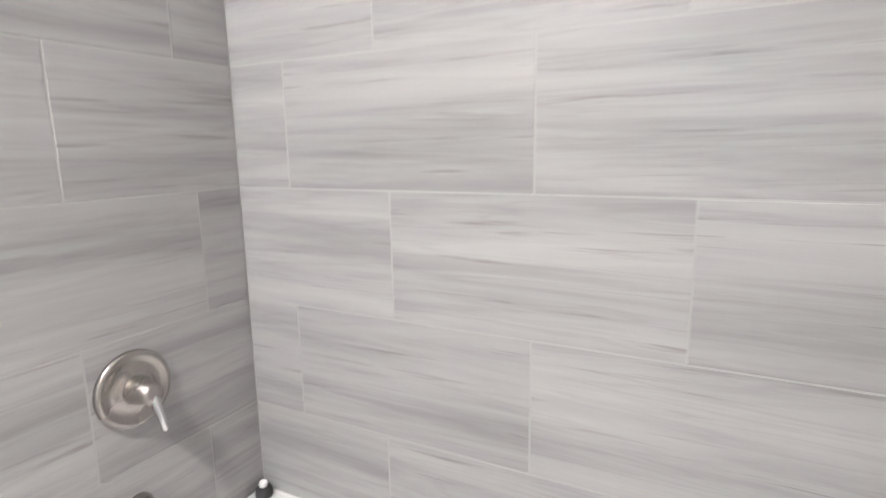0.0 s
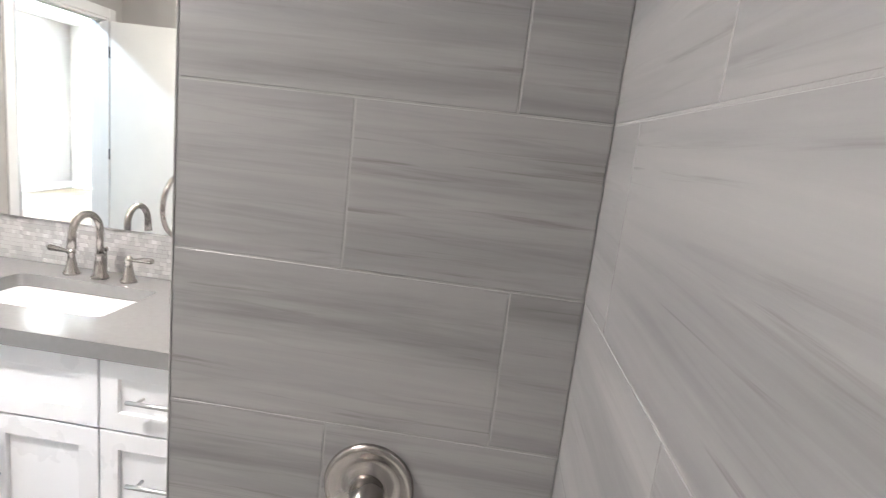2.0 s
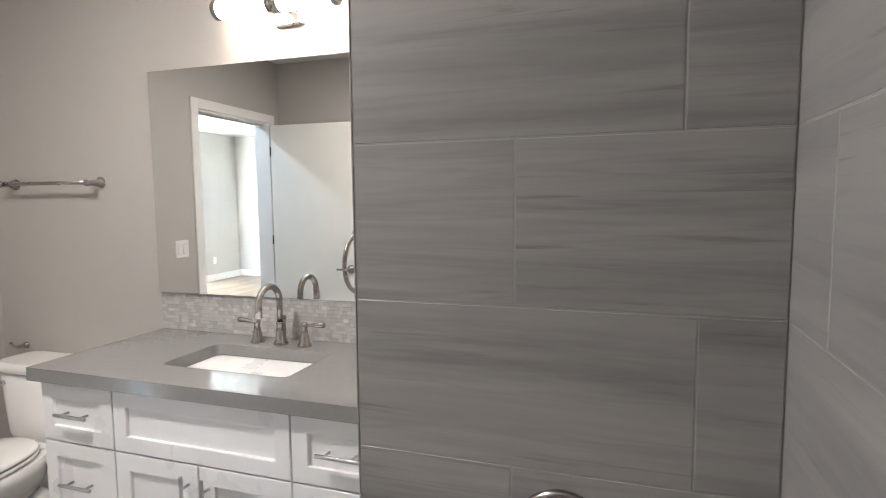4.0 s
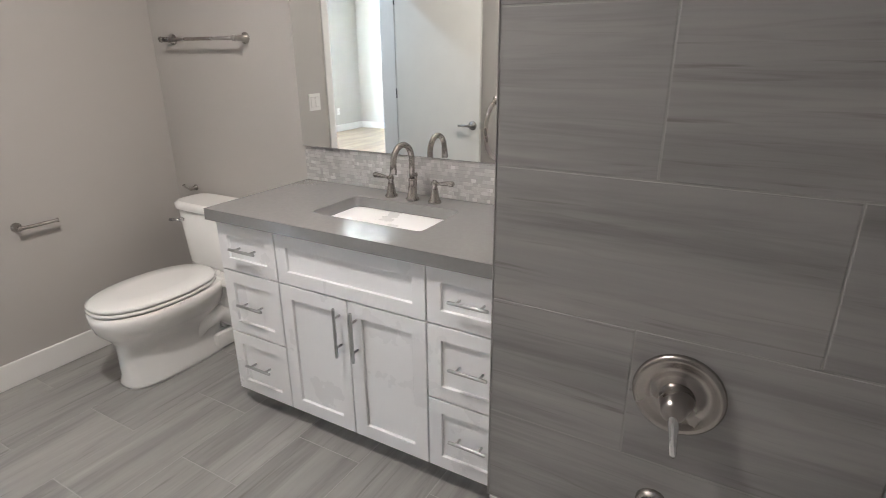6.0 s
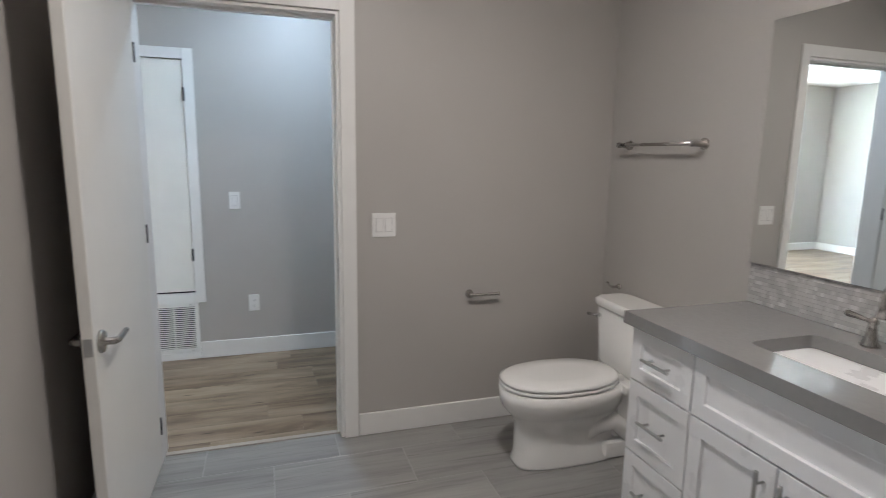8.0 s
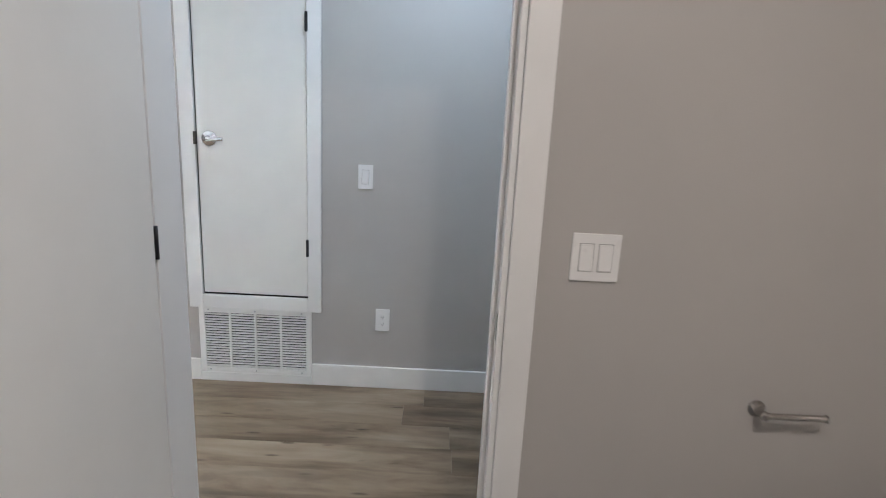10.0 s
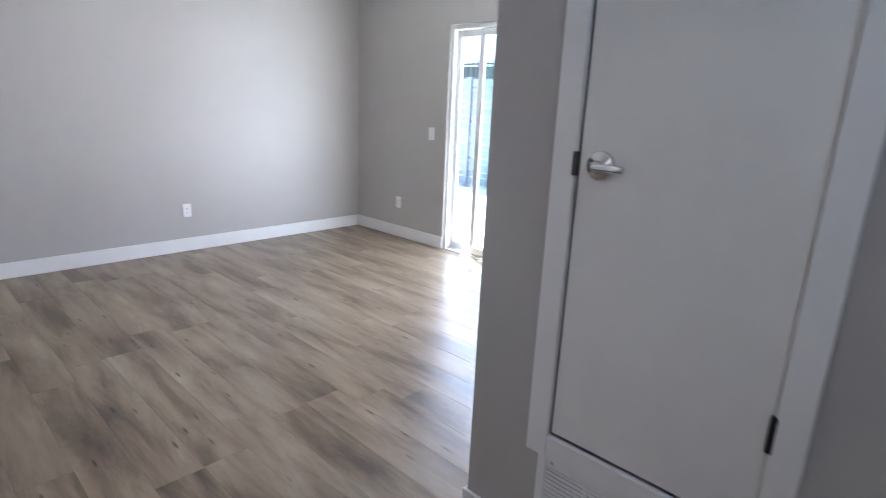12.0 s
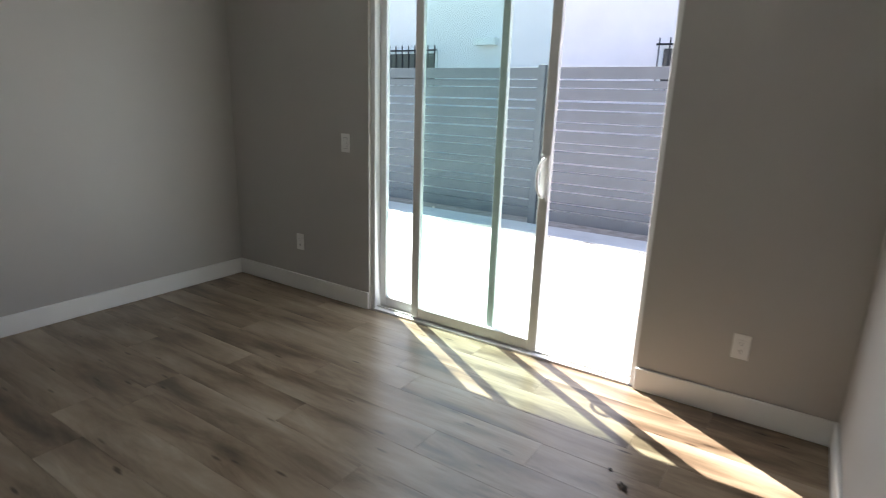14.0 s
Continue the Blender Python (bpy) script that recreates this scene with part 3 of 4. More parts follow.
HY = VF - 0.052
for x0, x1, hx in ((V0 + 0.004, 1.327, 1.183), (1.982, XB - 0.02, 2.142)):
    for z0, z1, hz in ((0.634, 0.828, 0.735), (0.358, 0.628, 0.5), (0.078, 0.352, 0.225)):
        fr = shaker("drawer", x0, x1, z0, z1, 0.05)
        bar_pull(fr, (hx - 0.068, HY, hz), (hx + 0.068, HY, hz))
shaker("false_front", 1.333, 1.976, 0.634, 0.828, 0.05)
for x0, x1, hx in ((1.333, 1.652, 1.617), (1.657, 1.976, 1.692)):
    fr = shaker("cabinet_door", x0, x1, 0.078, 0.628, 0.055)
    bar_pull(fr, (hx, HY, 0.41), (hx, HY, 0.605))

# worktop with the basin's cut-out
KX0, KX1, KY0, KY1, CT, CU = 1.395, 1.882, -0.425, -0.146, 0.88, 0.836
wt = thing("countertop", "grey speckled quartz vanity top with undermount cut-out", "countertop")
sl = bmesh.new()
NS = 48
hole = [oval((KX0 + KX1) / 2, (KY0 + KY1) / 2, (KX1 - KX0) / 2, (KY1 - KY0) / 2, z, NS, 16) for z in (CU, CT)]
rim_o = [[(min(max(0.994 if p[0] < KX0 + 0.02 else XB - 0.001 if p[0] > KX1 - 0.02 else p[0], 0.994), XB - 0.001),
           -0.58 if p[1] < KY0 + 0.02 else -0.003 if p[1] > KY1 - 0.02 else p[1], p[2]) for p in loop] for loop in hole]
rings(sl, [hole[0], rim_o[0], [(p[0], p[1] + (0.002 if p[1] < -0.5 else 0), p[2]) for p in rim_o[1]], hole[1], hole[0]], cap=False)
for f in sl.faces:
    f.smooth = False
part("slab", sl, QUARTZ, wt)
bas = bmesh.new()
cx, cy, hx, hy = (KX0 + KX1) / 2, (KY0 + KY1) / 2, (KX1 - KX0) / 2, (KY1 - KY0) / 2
rings(bas, [oval(cx, cy, hx + 0.02, hy + 0.02, 0.835, 48, 9), oval(cx, cy, hx + 0.004, hy + 0.004, 0.835, 48, 9), oval(cx, cy, hx - 0.004, hy - 0.004, 0.80, 48, 8), oval(cx, cy, hx - 0.02, hy - 0.02, 0.72, 48, 7),
            oval(cx, cy, hx - 0.06, hy - 0.05, 0.70, 48, 5), oval(cx, cy, 0.03, 0.03, 0.693, 48, 2), oval(cx, cy, 0.012, 0.012, 0.692, 48, 2)], cap=False)
solid("wash_basin", bas, CERAM, "white rectangular undermount porcelain basin", "sink")
dr = bmesh.new()
lathe(dr, [(0, 0), (0.024, 0), (0.022, 0.003), (0.012, 0.004), (0, 0.006)], 24, Matrix.Translation((cx, cy, 0.694)))
solid("basin_drain", dr, NICKEL, "brushed nickel basin drain", "drain")

# backsplash of small pearl pieces
bs = thing("backsplash", "pearly grey mosaic backsplash behind the vanity top", "backsplash", kind="structure")
part("bed", boxes(((0.994, -0.006, CT), (XB - 0.001, 0.0, 1.036))), GROUT, bs)
rng = random.Random(4)
verts, faces = [], []
z = CT + 0.002
while z < 1.034:
    h = 0.0135
    x = 0.996 - rng.random() * 0.02
    while x < XB - 0.004:
        w = rng.choice((0.014, 0.014, 0.021, 0.028))
        a, b_, d = max(x, 0.995), min(x + w - 0.0015, XB - 0.002), 0.0068 + rng.random() * 0.0008
        if b_ - a > 0.003:
            k = len(verts)
            verts += [(a, -0.0045, z), (b_, -0.0045, z), (b_, -0.0045, z + h), (a, -0.0045, z + h), (a, -d, z), (b_, -d, z), (b_, -d - 0.0004, z + h), (a, -d - 0.0004, z + h)]
            faces += [(k + 4, k + 5, k + 6, k + 7), (k, k + 1, k + 5, k + 4), (k + 3, k + 7, k + 6, k + 2), (k, k + 4, k + 7, k + 3), (k + 1, k + 2, k + 6, k + 5)]
        x += w
    z += h + 0.0015
me = bpy.data.meshes.new("mosaic")
me.from_pydata(verts, [], faces)
me.materials.append(MOSAIC)
mo = new("mosaic", me)
mo.parent = bs
mo["kind"] = "stuff"

mir = solid("mirror", boxes(((-1.329, -0.006, -0.45), (0.0, 0.0, 0.45)), bevel=0.001, seg=1), MIRROR, "large frameless wall mirror above the vanity", "mirror")
mir.matrix_basis = pose(XB - 0.004, -0.001, 1.49, 0, 0, 0.8)

# ---- faucet ----
FX, FY = 1.632, -0.088
fc = thing("faucet", "brushed nickel widespread gooseneck faucet", "faucet", at=(FX, FY, CT))
b = bmesh.new()
lathe(b, [(0, 0), (0.027, 0), (0.027, 0.006), (0.021, 0.012), (0.017, 0.05), (0.0135, 0.075), (0.016, 0.08), (0.0135, 0.086), (0, 0.087)], 28)
part("base", b, NICKEL, fc)
b = bmesh.new()
path = [Vector((0, 0, 0.08)), Vector((0, 0, 0.15))] + arc((0, -0.062, 0.165), 0.062, 0.0, math.pi * 0.97, 18, (0, 1, 0), (0, 0, 1)) + [Vector((0, -0.128, 0.125))]
tube(b, path, [0.0115] * (len(path) - 2) + [0.0115, 0.014], 18)
part("spout", b, NICKEL, fc)
b = bmesh.new()
tube(b, [(0.0, 0.03, 0.0), (0.0, 0.03, 0.09)], 0.003, 10)
lathe(b, [(0, 0.088), (0.006, 0.09), (0.0075, 0.096), (0.005, 0.103), (0, 0.105)], 14, Matrix.Translation((0, 0.03, 0)))
part("lift_rod", b, NICKEL, fc)
for sgn in (-1, 1):
    hx_ = sgn * 0.103
    b = bmesh.new()
    lathe(b, [(0, 0), (0.026, 0), (0.026, 0.006), (0.02, 0.014), (0.013, 0.05), (0.0105, 0.068), (0.014, 0.074), (0.012, 0.084), (0.006, 0.09), (0, 0.091)], 26, Matrix.Translation((hx_, 0, 0)))
    hd = part("tap_handle", b, NICKEL, fc)
    b = bmesh.new()
    tube(b, [(hx_, 0, 0.076), (hx_ + sgn * 0.02, 0, 0.078), (hx_ + sgn * 0.045, 0, 0.081), (hx_ + sgn * 0.078, 0, 0.083), (hx_ + sgn * 0.085, 0, 0.083)], [0.006, 0.006, 0.0085, 0.011, 0.008], 14)
    part("lever", b, NICKEL, hd)

# ---- vanity light ----
vl = thing("vanity_light", "lit bath bar with frosted glass tubes above the mirror", "wall lamp", at=(1.665, 0, 2.11))
part("backplate", boxes(((-0.06, -0.02, -0.055), (0.06, -0.0, 0.055)), bevel=0.006), NICKEL, vl)
b = bmesh.new()
tube(b, [(0, -0.015, 0), (0, -0.055, 0), (0, -0.075, 0.0)], 0.012, 14)
part("arm", b, NICKEL, vl)
for x0, x1 in ((-0.235, -0.02), (0.02, 0.235)):
    b = bmesh.new()
    tube(b, [(x0, -0.1, 0), (x0 + 0.004, -0.1, 0), (x1 - 0.004, -0.1, 0), (x1, -0.1, 0)], [0.03, 0.034, 0.034, 0.03], 24)
    part("glass_tube", b, LAMPGLOW, vl, "glowing frosted glass tube")
b = bmesh.new()
tube(b, [(-0.024, -0.1, 0), (-0.02, -0.1, 0), (0.02, -0.1, 0), (0.024, -0.1, 0)], [0.034, 0.038, 0.038, 0.034], 24)
part("centre_band", b, NICKEL, vl)
for x in (-0.24, 0.24):
    b = bmesh.new()
    tube(b, [(x - 0.012, -0.1, 0), (x - 0.008, -0.1, 0), (x + 0.008, -0.1, 0), (x + 0.012, -0.1, 0)], [0.03, 0.037, 0.037, 0.03], 24)
    part("end_cap", b, NICKEL, vl)

# recessed ceiling lights
cl = thing("ceiling_light", "small round recessed ceiling light, lit", "ceiling light", group="ceiling lights", at=(1.45, -1.3, BH))
b = bmesh.new()
lathe(b, [(0.07, -0.001), (0.085, -0.001), (0.085, -0.006), (0.075, -0.012), (0.07, -0.012)], 32)
part("trim_ring", b, TRIM, cl)
b = bmesh.new()
lathe(b, [(0, -0.003), (0.069, -0.003), (0.069, -0.008), (0, -0.008)], 32)
part("lens", b, DISCGLOW, cl)
# the hall's copy is made up to go with the fill lamp there
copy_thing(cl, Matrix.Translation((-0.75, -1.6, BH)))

# ---- toilet ----
TX = 0.47
to = thing("toilet", "white two-piece elongated toilet with closed lid", "toilet", at=(TX, 0, 0))
b = bmesh.new()
rings(b, [oval(0, -0.48, 0.112, 0.27, 0.0, 40, 3.0), oval(0, -0.48, 0.114, 0.272, 0.015, 40, 3.0), oval(0, -0.48, 0.102, 0.262, 0.05, 40, 2.9), oval(0, -0.48, 0.1, 0.262, 0.17, 40, 2.7), oval(0, -0.482, 0.106, 0.266, 0.215, 40, 2.5),
          oval(0, -0.492, 0.135, 0.285, 0.255, 40, 2.4), oval(0, -0.503, 0.168, 0.304, 0.29, 40, 2.3), oval(0, -0.508, 0.184, 0.312, 0.335, 40, 2.3), oval(0, -0.508, 0.187, 0.314, 0.385, 40, 2.3)])
part("bowl", b, CERAM, to)
b = bmesh.new()
box(b, (-0.11, -0.33, 0.0), (0.11, -0.05, 0.1), 0.03, 3)
box(b, (-0.1, -0.27, 0.1), (0.1, -0.03, 0.36), 0.03, 3)
box(b, (-0.17, -0.27, 0.345), (0.17, -0.02, 0.39), 0.015, 2)
part("foot", b, CERAM, to)
b = bmesh.new()
tube(b, [(0.085, -0.15, 0.05), (0.088, -0.2, 0.13), (0.088, -0.28, 0.2), (0.078, -0.37, 0.17), (0.07, -0.43, 0.1)], [0.03, 0.042, 0.046, 0.04, 0.02], 16)
part("trapway", b, CERAM, to)
b = bmesh.new()
rings(b, [oval(0, -0.525, 0.182, 0.29, 0.388, 44, 2.25), oval(0, -0.525, 0.187, 0.296, 0.392, 44, 2.25), oval(0, -0.525, 0.187, 0.296, 0.402, 44, 2.25), oval(0, -0.525, 0.182, 0.29, 0.406, 44, 2.25)])
part("seat", b, CERAM, to)
b = bmesh.new()
rings(b, [oval(0, -0.525, 0.181, 0.289, 0.409, 44, 2.25), oval(0, -0.525, 0.186, 0.294, 0.412, 44, 2.25), oval(0, -0.525, 0.185, 0.293, 0.422, 44, 2.25), oval(0, -0.525, 0.17, 0.277, 0.429, 44, 2.25), oval(0, -0.525, 0.1, 0.18, 0.432, 44, 2.2)])
part("lid", b, CERAM, to)
for x in (-0.07, 0.07):
    b = bmesh.new()
    tube(b, [(x - 0.02, -0.242, 0.405), (x + 0.02, -0.242, 0.405)], 0.013, 14)
    part("seat_hinge", b, CERAM, to)
b = bmesh.new()
rings(b, [oval(0, -0.115, 0.19, 0.085, 0.385, 40, 6), oval(0, -0.115, 0.2, 0.09, 0.41, 40, 6), oval(0, -0.115, 0.225, 0.097, 0.685, 40, 6)])
part("tank", b, CERAM, to)
b = bmesh.new()
rings(b, [oval(0, -0.117, 0.232, 0.101, 0.686, 40, 6), oval(0, -0.117, 0.24, 0.106, 0.692, 40, 6), oval(0, -0.117, 0.24, 0.106, 0.718, 40, 6), oval(0, -0.117, 0.225, 0.094, 0.731, 40, 5)])
part("tank_lid", b, CERAM, to)
b = bmesh.new()
tube(b, [(-0.165, -0.212, 0.64), (-0.165, -0.232, 0.64)], 0.011, 14)
tube(b, [(-0.165, -0.23, 0.64), (-0.19, -0.236, 0.638), (-0.235, -0.236, 0.632)], [0.006, 0.007, 0.009], 12)
part("flush_lever", b, CHROME, to, "chrome flush lever")


# ---- wall fittings of nickel ----
def rosette(bm, m):
    return lathe(bm, [(0, 0), (0.026, 0), (0.026, 0.005), (0.02, 0.012), (0.012, 0.035), (0.0125, 0.06), (0.015, 0.066), (0.012, 0.074), (0, 0.075)], 26, m)


MY = Matrix.Rotation(radians(90), 4, 'X')       # z to -y
MX = Matrix.Rotation(radians(90), 4, 'Y')       # z to +x
tb = thing("towel_bar", "brushed nickel towel bar on two flared posts", "towel bar", at=(0, 0, 1.50))
for x in (0.165, 0.685):
    b = bmesh.new()
    rosette(b, Matrix.Translation((x, 0, 0)) @ MY)
    part("post", b, NICKEL, tb)
b = bmesh.new()
tube(b, [(0.165, -0.063, 0), (0.685, -0.063, 0)], 0.008, 14)
part("bar", b, NICKEL, tb)
tp = thing("paper_holder", "brushed nickel toilet paper holder with one open arm", "paper holder", at=(0, -0.815, 0.716))
b = bmesh.new()
rosette(b, Matrix.Diagonal((0.62, 0.85, 0.85, 1)) @ MX)
part("post", b, NICKEL, tp)
b = bmesh.new()
tube(b, [(0.04, -0.005, 0), (0.04, 0.02, 0), (0.04, 0.15, 0), (0.04, 0.155, 0)], [0.009, 0.008, 0.008, 0.011], 14)
part("arm", b, NICKEL, tp)
rh = thing("robe_hook", "small brushed nickel robe hook above the toilet tank", "hook", at=(0.155, 0, 0.742))
b = bmesh.new()
rosette(b, Matrix.Scale(0.62, 4) @ MY)
tube(b, [(-0.045, -0.042, 0.016), (-0.03, -0.044, 0.004), (0, -0.045, 0), (0.012, -0.045, 0)], [0.008, 0.0055, 0.0055, 0.006], 12)
part("hook", b, NICKEL, rh)
tr = thing("towel_ring", "brushed nickel towel ring on the bay's side wall", "towel ring", at=(XB, -0.728, 1.34))
b = bmesh.new()
rosette(b, Matrix.Scale(0.72, 4) @ Matrix.Rotation(radians(-90), 4, 'Y'))
part("post", b, NICKEL, tr)
b = bmesh.new()
ringpts = arc((-0.043, 0, -0.063), 0.064, 0, 2 * math.pi, 36, (0, 1, 0), (0, 0, 1))
tube(b, ringpts, 0.005, 10)
part("ring", b, NICKEL, tr)

# ---- bathtub ----
TR = 0.328
tub = thing("bathtub", "white enamelled alcove bathtub with rounded basin", "bathtub", at=(0, 0, 0))
tc_x, tc_y = (XB + XR) / 2, (YV + YB) / 2
hx, hy = (XR - XB) / 2 - 0.001, (YV - YB) / 2 - 0.001
b = bmesh.new()
N = 72
ix, iy = hx - 0.085, hy - 0.085
rings(b, [oval(tc_x, tc_y, hx, hy, 0.0, N, 60), oval(tc_x, tc_y, hx, hy, TR - 0.012, N, 60), oval(tc_x, tc_y, hx - 0.002, hy - 0.001, TR - 0.003, N, 60), oval(tc_x, tc_y, hx - 0.006, hy - 0.002, TR, N, 60),
          oval(tc_x, tc_y, ix + 0.012, iy + 0.012, TR, N, 4.2), oval(tc_x, tc_y, ix, iy, TR - 0.008, N, 4.2), oval(tc_x, tc_y, ix - 0.012, iy - 0.012, TR - 0.04, N, 4.2),
          oval(tc_x, tc_y, ix - 0.045, iy - 0.06, 0.11, N, 4.4), oval(tc_x, tc_y, ix - 0.075, iy - 0.10, 0.065, N, 4.6), oval(tc_x, tc_y, ix - 0.12, iy - 0.15, 0.055, N, 4.6), oval(tc_x, tc_y, 0.03, 0.05, 0.05, N, 2)])
part("shell", b, TUBM, tub)
b = bmesh.new()
lathe(b, [(0.016, 0.0), (0.02, 0.005), (0.034, 0.006), (0.036, 0.0), (0.03, -0.004), (0.016, -0.004)], 28, Matrix.Translation((2.715, -1.045, 0.064)))
dn = part("drain", b, NICKEL, tub, "brushed nickel tub drain")
b = bmesh.new()
lathe(b, [(0, -0.003), (0.0155, -0.003), (0.0155, 0.001), (0, 0.001)], 20, Matrix.Translation((2.715, -1.045, 0.064)))
part("drain_hole", b, DARK, dn, "dark drain opening")
b = bmesh.new()
lathe(b, [(0, -0.004), (0.037, -0.004), (0.037, 0.004), (0.03, 0.008), (0, 0.009)], 28, Matrix.Translation((2.712, YV - 0.098, 0.288)) @ Matrix.Rotation(radians(78), 4, 'X'))
part("overflow_plate", b, NICKEL, tub, "round nickel overflow plate")

solid("caulk_joint", boxes(((XR - 0.009, YB + 0.004, TR - 0.006), (XR, YV - 0.002, TR + 0.003)), ((XB + 0.004, YV - 0.005, TR - 0.006), (XR - 0.009, YV, TR + 0.003)), bevel=0.0015, seg=1), TUBM,
      "white caulk line between tub rim and tiles", "caulk", kind="structure")

# shower valve and spout
sv = thing("shower_valve", "brushed nickel round shower valve with lever handle", "shower valve", at=(2.75, YV, 0.785))
b = bmesh.new()
lathe(b, [(0, 0), (0.09, 0), (0.0905, 0.005), (0.088, 0.011), (0.083, 0.014), (0.076, 0.013), (0.066, 0.009), (0.054, 0.008), (0.046, 0.012), (0.04, 0.018), (0, 0.019)], 48, MY)
part("escutcheon", b, NICKEL, sv)
b = bmesh.new()
lathe(b, [(0, 0.012), (0.036, 0.012), (0.033, 0.03), (0.026, 0.055), (0.024, 0.07), (0.018, 0.078), (0, 0.08)], 32, MY)
part("hub", b, NICKEL, sv)
b = bmesh.new()
tube(b, [(0, -0.066, 0.0), (0.004, -0.072, -0.02), (0.008, -0.078, -0.05), (0.012, -0.082, -0.085), (0.013, -0.082, -0.092)], [0.013, 0.011, 0.0085, 0.0075, 0.004], 14)
part("lever", b, CHROME, sv)
ts = thing("tub_spout", "brushed nickel curved tub spout", "tub spout", at=(2.73, YV, 0.497))
b = bmesh.new()
lathe(b, [(0, 0), (0.034, 0), (0.034, 0.006), (0.028, 0.016), (0.022, 0.02)], 28, MY)
tube(b, [(0, -0.012, 0), (0, -0.05, 0.002), (0, -0.09, -0.004), (0, -0.125, -0.02), (0, -0.145, -0.045), (0, -0.15, -0.062)], [0.026, 0.023, 0.022, 0.022, 0.023, 0.023], 22)
part("body", b, NICKEL, ts)
b = bmesh.new()
lathe(b, [(0, 0), (0.032, 0), (0.034, 0.012), (0.03, 0.03), (0.018, 0.036), (0, 0.037)], 24)
kb = tagged(part("shower_curtain_foot", b, RUBBER), "small black rubber foot with white cap in the tub corner", "rubber foot")
kb.location = (XR - 0.034, YV - 0.034, TR)
kb.scale = (0.75, 0.75, 0.85)
b = bmesh.new()
lathe(b, [(0, 0.03), (0.016, 0.03), (0.016, 0.05), (0.012, 0.054), (0, 0.055)], 20)
part("cap", b, PLUG, kb, "white plastic cap")

# ---- outside ----
FXX = -7.45
fe = thing("fence", "grey painted fence of horizontal boards with narrow gaps", "fence", at=(FXX, 0, -0.16))
zs, z = [], 0.17
heights = [0.125, 0.078] * 7 + [0.125]
for hgt in heights:
    zs.append((z, hgt))
    z += hgt + 0.016
FT = z
bay = 2.44
for k in range(-5, 4):
    yc = -6.17 + k * bay
    part("post", boxes(((-0.05, yc - 0.045, -0.05), (0.045, yc + 0.045, FT + 0.01)), bevel=0.004, seg=1), FENCE, fe)
brd = {}
for hgt in (0.125, 0.078):
    brd[hgt] = mesh_of("board", boxes(((-0.012, 0.047, 0), (0.012, bay - 0.047, hgt)), bevel=0.002, seg=1), FENCE)
rng = random.Random(8)
for k in range(-5, 3):
    for z, hgt in zs:
        o = new("board", brd[hgt])
        o.parent = fe
        o.location = (rng.uniform(-0.003, 0.003), -6.17 + k * bay, z + rng.uniform(-0.004, 0.004))
nb = thing("neighbour_building", "pale stuccoed neighbouring building with barred windows", "building", at=(-9.0, 0, -0.16))
part("wall", boxes(((-6, -22, 0), (0, 12, 3.5))), STUCCO, nb)
part("roof", boxes(((-6.1, -22.1, 3.5), (0.06, 12.1, 3.62))), STUCCO, nb)
for y0, y1, z0, z1 in ((-10.6, -8.75, 1.78, 2.26), (-5.22, -4.0, 1.78, 2.26)):
    w = part("window", boxes(((0.002, y0, z0), (0.01, y1, z1))), plain("dark_window_glass", (0.05, 0.055, 0.06), 0.1), nb, "dark window behind black iron bars")
    part("frame", boxes(((0.0, y0 - 0.05, z0 - 0.05), (0.03, y0, z1 + 0.05)), ((0.0, y1, z0 - 0.05), (0.03, y1 + 0.05, z1 + 0.05)), ((0.0, y0, z1), (0.03, y1, z1 + 0.05))), TRIM, w)
    gb = bmesh.new()
    y = y0 - 0.05
    while y < y1 + 0.1:
        box(gb, (0.1, y, z0 - 0.1), (0.115, y + 0.015, z1 + 0.12))
        y += 0.13
    box(gb, (0.1, y0 - 0.08, z1 + 0.03), (0.115, y1 + 0.1, z1 + 0.055))
    part("iron_bars", gb, BLACK, w, "black iron window bars")
part("ledge", boxes(((0, -7.98, 2.36), (0.12, -7.62, 2.46))), TRIM, nb, "small white vent hood")

pd = thing("patio_drain", "narrow slotted drain channel set in the patio", "drain", at=(-6.80, -5.9, -0.03))
part("channel", boxes(((-0.05, -1.2, 0.0), (0.05, 1.6, 0.004))), plain("drain_grey", (0.3, 0.3, 0.3), 0.6), pd)
sg = bmesh.new()
for k in range(70):
    box(sg, (-0.035, -1.18 + k * 0.039, 0.004), (0.035, -1.165 + k * 0.039, 0.0055))
gs = part("slots", sg, DARK, pd, "dark slots of the grating")
gs["kind"] = "stuff"
rng = random.Random(12)
rb = bmesh.new()
for k in range(220):
    r = rng.uniform(0.012, 0.05)
    m = Matrix.Translation((rng.uniform(-7.46, -7.3), rng.uniform(-11, -3.5), -0.155 + r * 0.4 + rng.random() * 0.05)) @ Euler((rng.random() * 3, rng.random() * 3, 0)).to_matrix().to_4x4() @ Matrix.Diagonal((r * 1.5, r, r * 0.7, 1))
    bmesh.ops.create_icosphere(rb, subdivisions=1, radius=1.0, matrix=m)
solid("rubble", rb, DIRT, "loose soil and rubble along the fence foot", "rubble", kind="stuff")
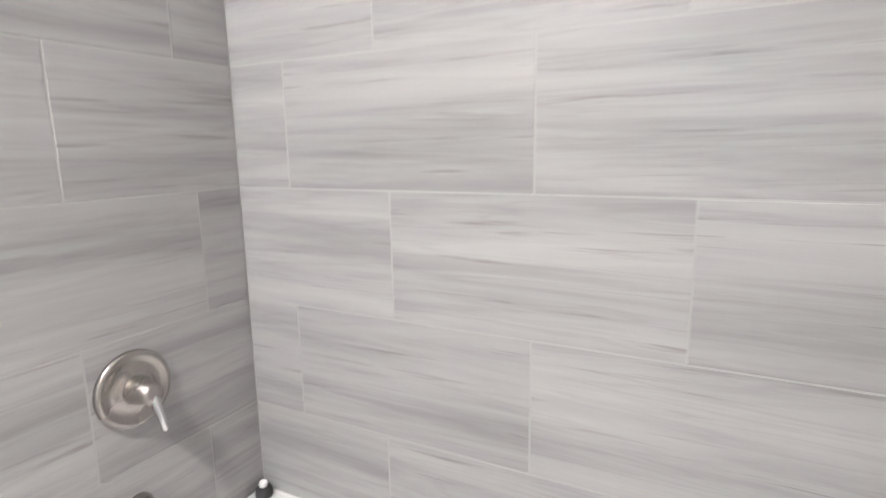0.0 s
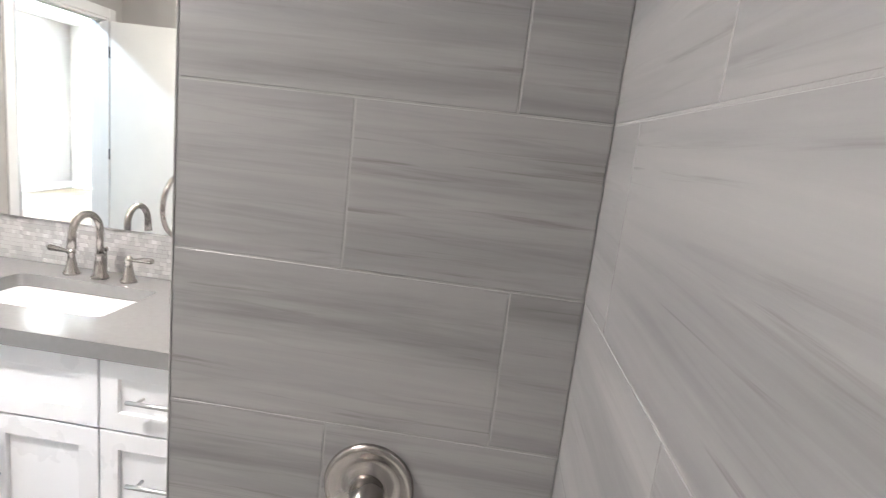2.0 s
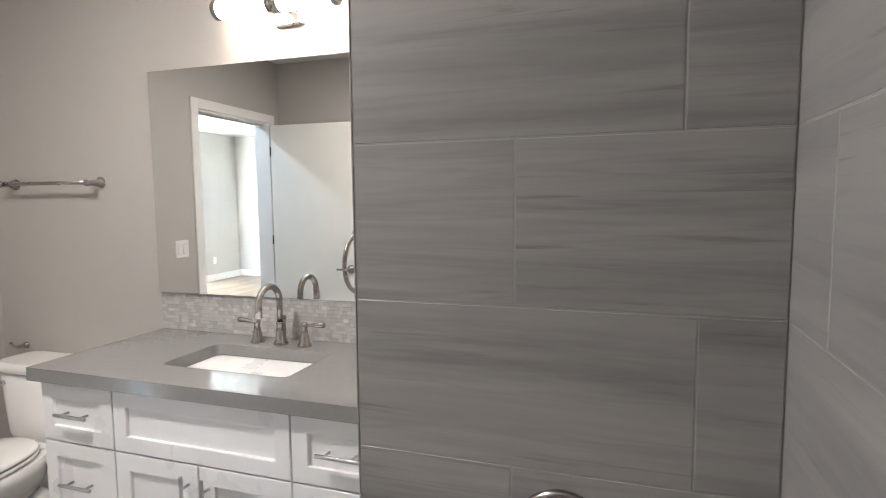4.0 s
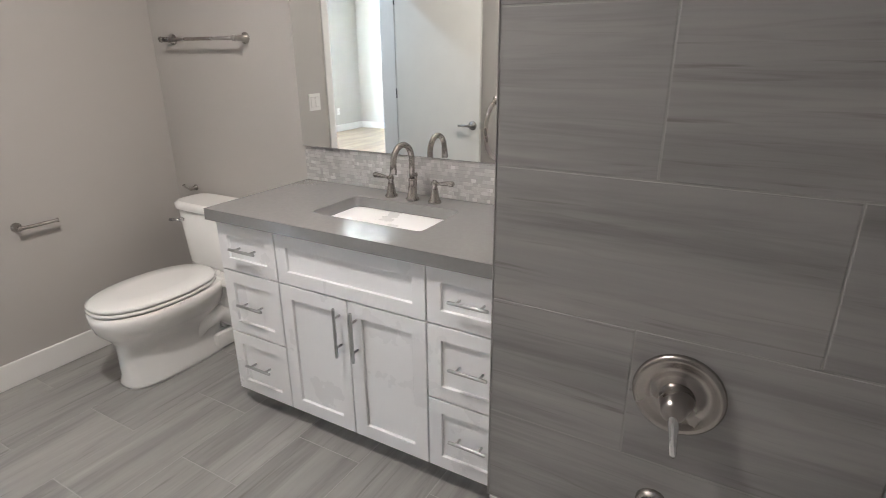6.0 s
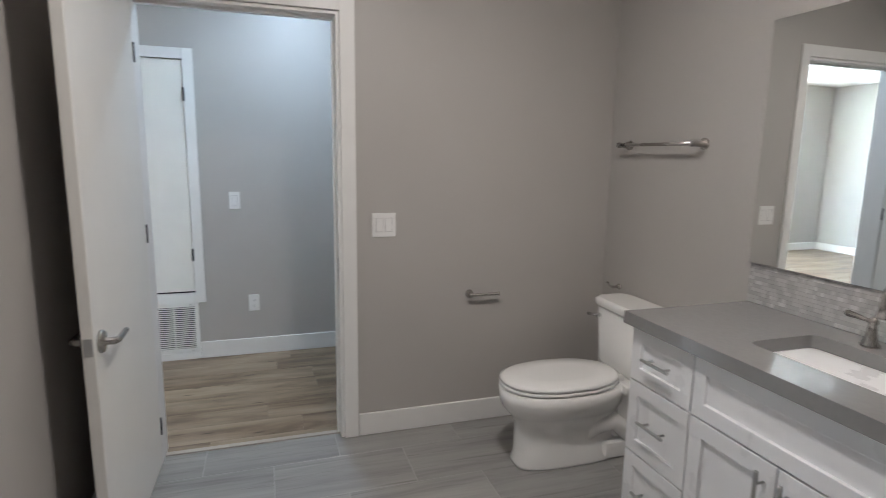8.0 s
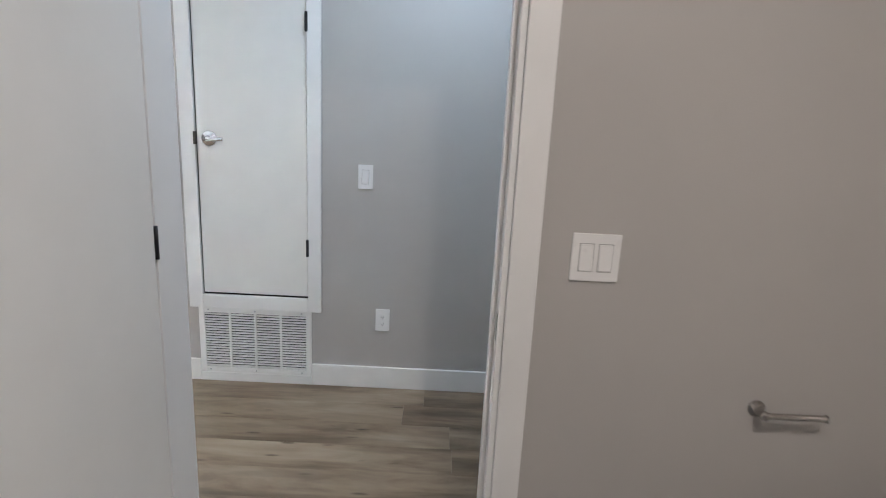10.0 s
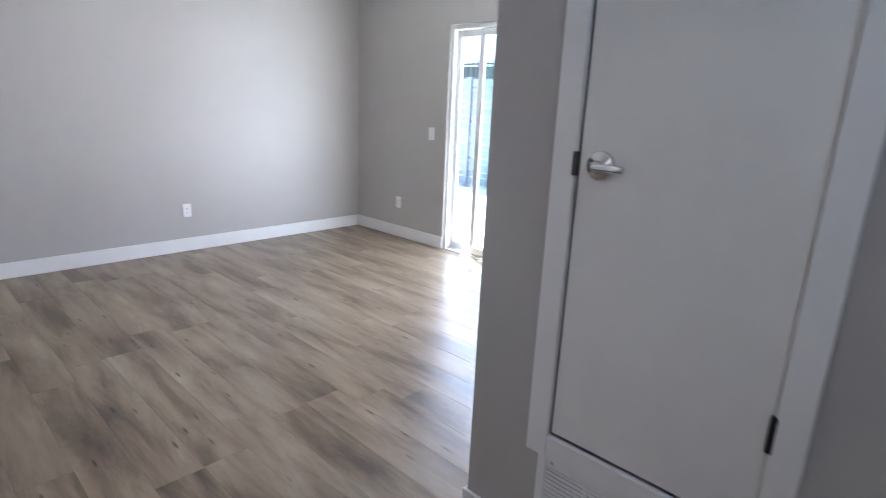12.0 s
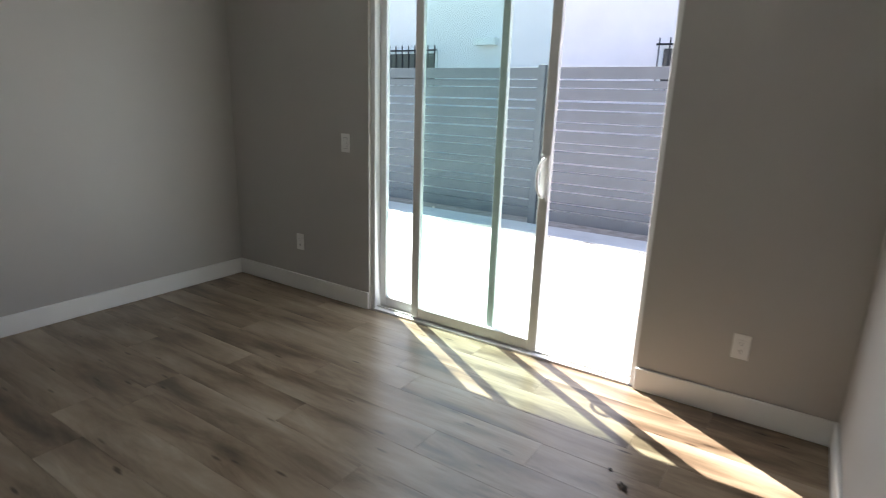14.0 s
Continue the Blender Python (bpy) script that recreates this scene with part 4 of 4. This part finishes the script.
# crumbs of dry leaf on the planks
for cx_, cy_, n_, sz in DEBRIS:
    lb = bmesh.new()
    for k in range(n_):
        a = rng.random() * 6.28
        m = Matrix.Translation((rng.uniform(-1, 1) * sz, rng.uniform(-1, 1) * sz, 0.002 + rng.random() * 0.004)) @ Euler((rng.uniform(-0.4, 0.4), rng.uniform(-0.4, 0.4), a)).to_matrix().to_4x4() @ Matrix.Diagonal((0.012, 0.006, 0.0015, 1))
        bmesh.ops.create_icosphere(lb, subdivisions=1, radius=1.0, matrix=m)
    o = solid("leaf_debris", lb, plain("dry_leaf", (0.06, 0.045, 0.03), 0.8), "dark crumbs of dry leaf on the planks", "debris")
    o.location = (cx_, cy_, 0.0)

# ---- tiles, floor tiles and planks ----
Z_ROWS = [TR + 0.002, 0.599, 0.907, 1.216, 1.526, 1.835, 2.144, 2.453, BH - 0.001]
tile_cache = {}


def tile_mesh(w, h, mat, d=0.010):
    """A tile with a small bevel; local x its length, z its height, -y its face."""
    key = (round(w, 3), round(h, 3), mat.name)
    if key not in tile_cache:
        e = 0.0012
        vs = [(x, y, z) for y, i in ((0, 0), (-d + e, 0), (-d, e)) for x, z in ((i, i), (w - i, i), (w - i, h - i), (i, h - i))]
        fs = [(8, 9, 10, 11)] + [(a + 4 * r, (a + 1) % 4 + 4 * r, (a + 1) % 4 + 4 * r + 4, a + 4 * r + 4) for r in (0, 1) for a in range(4)]
        me = bpy.data.meshes.new("tile")
        me.from_pydata(vs, [], fs)
        me.materials.append(mat)
        tile_cache[key] = me
    return tile_cache[key]


G = 0.003


def tile_wall(name, label, m, length, joints, z_rows=Z_ROWS, pitch=0.645):
    """A tiled wall face in its own axes: x along it, -y out of it."""
    ob = tagged(new(name, mesh_of(name, boxes(((0, -0.0092, z_rows[0] - 0.002), (length, 0.004, z_rows[-1]))), GROUT)), label, "tiled wall", kind="structure")
    ob.matrix_basis = m
    for k, (z0, z1) in enumerate(zip(z_rows, z_rows[1:])):
        x = joints[k % len(joints)]
        while x > 0:
            x -= pitch
        while x < length:
            a, b_ = max(x, 0.0) + G / 2, min(x + pitch, length) - G / 2
            if b_ - a > 0.01:
                o = new("tile", tile_mesh(b_ - a, z1 - z0 - G, WTILE))
                o.parent = ob
                o.location = (a, -0.0 + random.uniform(-0.0004, 0.0004), z0 + G / 2)
            x += pitch
    return ob


tile_wall("wall_valve_tiles", "grey veined stone-look tiles on the valve wall", Matrix.Translation((XB - 0.001, YV + 0.010, 0)), XR - XB + 0.001, [0.61, 0.32, 0.64, 0.327])
tile_wall("wall_long_tiles", "grey veined stone-look tiles along the tub", Matrix.Translation((XR + 0.010, YV, 0)) @ Matrix.Rotation(radians(-90), 4, 'Z'), YV - YB - 0.002, [0.45, 0.177, 0.48, 0.18])
tile_wall("wall_foot_tiles", "grey veined stone-look tiles at the tub's foot", Matrix.Translation((XR, YB + 0.002, 0)) @ Matrix.Rotation(radians(180), 4, 'Z'), XR - XB, [0.3, 0.1])
solid("tile_edge_trim", boxes(((XB - 0.004, YV - 0.001, TR), (XB - 0.0015, YV + 0.011, BH - 0.002))), GROUT, "thin pale edge of the valve wall tiles", "trim", kind="structure")

# bathroom floor
FW, FL = 0.305, 0.61
col = 0
x = 1.40 - 5 * FW
while x < XB:
    y = -1.83 - 0.305 * ((col + 1) % 2) - 2 * FL
    while y < 0:
        x0, x1, y0, y1 = max(x, -0.045), min(x + FW, XB), max(y, YB), min(y + FL, 0.0)
        if x1 - x0 > 0.02 and y1 - y0 > 0.02:
            o = new("floor_tile", tile_mesh(x1 - x0 - G, y1 - y0 - G, FTILE, 0.004 + 0.004))
            o.parent = floor_b
            o.matrix_basis = Matrix.Translation((x0 + G / 2, y0 + G / 2, -0.008 + random.uniform(-0.0003, 0.0003))) @ Matrix.Rotation(radians(-90), 4, 'X')
        y += FL
    x += FW
    col += 1

# oak planks of hall and bedroom, running along the hall
PW, PL = 0.18, 1.22
plank_cache = {}


def plank_mesh(w, l):
    key = (round(w, 3), round(l, 3))
    if key not in plank_cache:
        e, d = 0.0005, 0.006
        vs = [(x, y, z) for z, i in ((-d, 0), (-e, 0), (0, e)) for x, y in ((i, i), (w - i, i), (w - i, l - i), (i, l - i))]
        fs = [(8, 9, 10, 11)] + [(a + 4 * r, (a + 1) % 4 + 4 * r, (a + 1) % 4 + 4 * r + 4, a + 4 * r + 4) for r in (0, 1) for a in range(4)]
        me = bpy.data.meshes.new("plank")
        me.from_pydata(vs, [], fs)
        me.materials.append(PLANK)
        plank_cache[key] = me
    return plank_cache[key]


rng = random.Random(21)
x = XS
while x < -0.03:
    y = YF - rng.random() * PL
    x1 = min(x + PW, -0.06)
    top = 0.0 if x1 > XU - 0.05 else YU + 0.01
    while y < top:
        y0, y1 = max(y, YF), min(y + PL, top)
        if y1 - y0 > 0.02 and x1 - x > 0.01:
            o = new("plank", plank_mesh(x1 - x - 0.0006, y1 - y0 - 0.0006))
            o.parent = floor_r
            o.location = (x, y0, rng.uniform(-0.0003, 0.0))
        y += PL
    x += PW
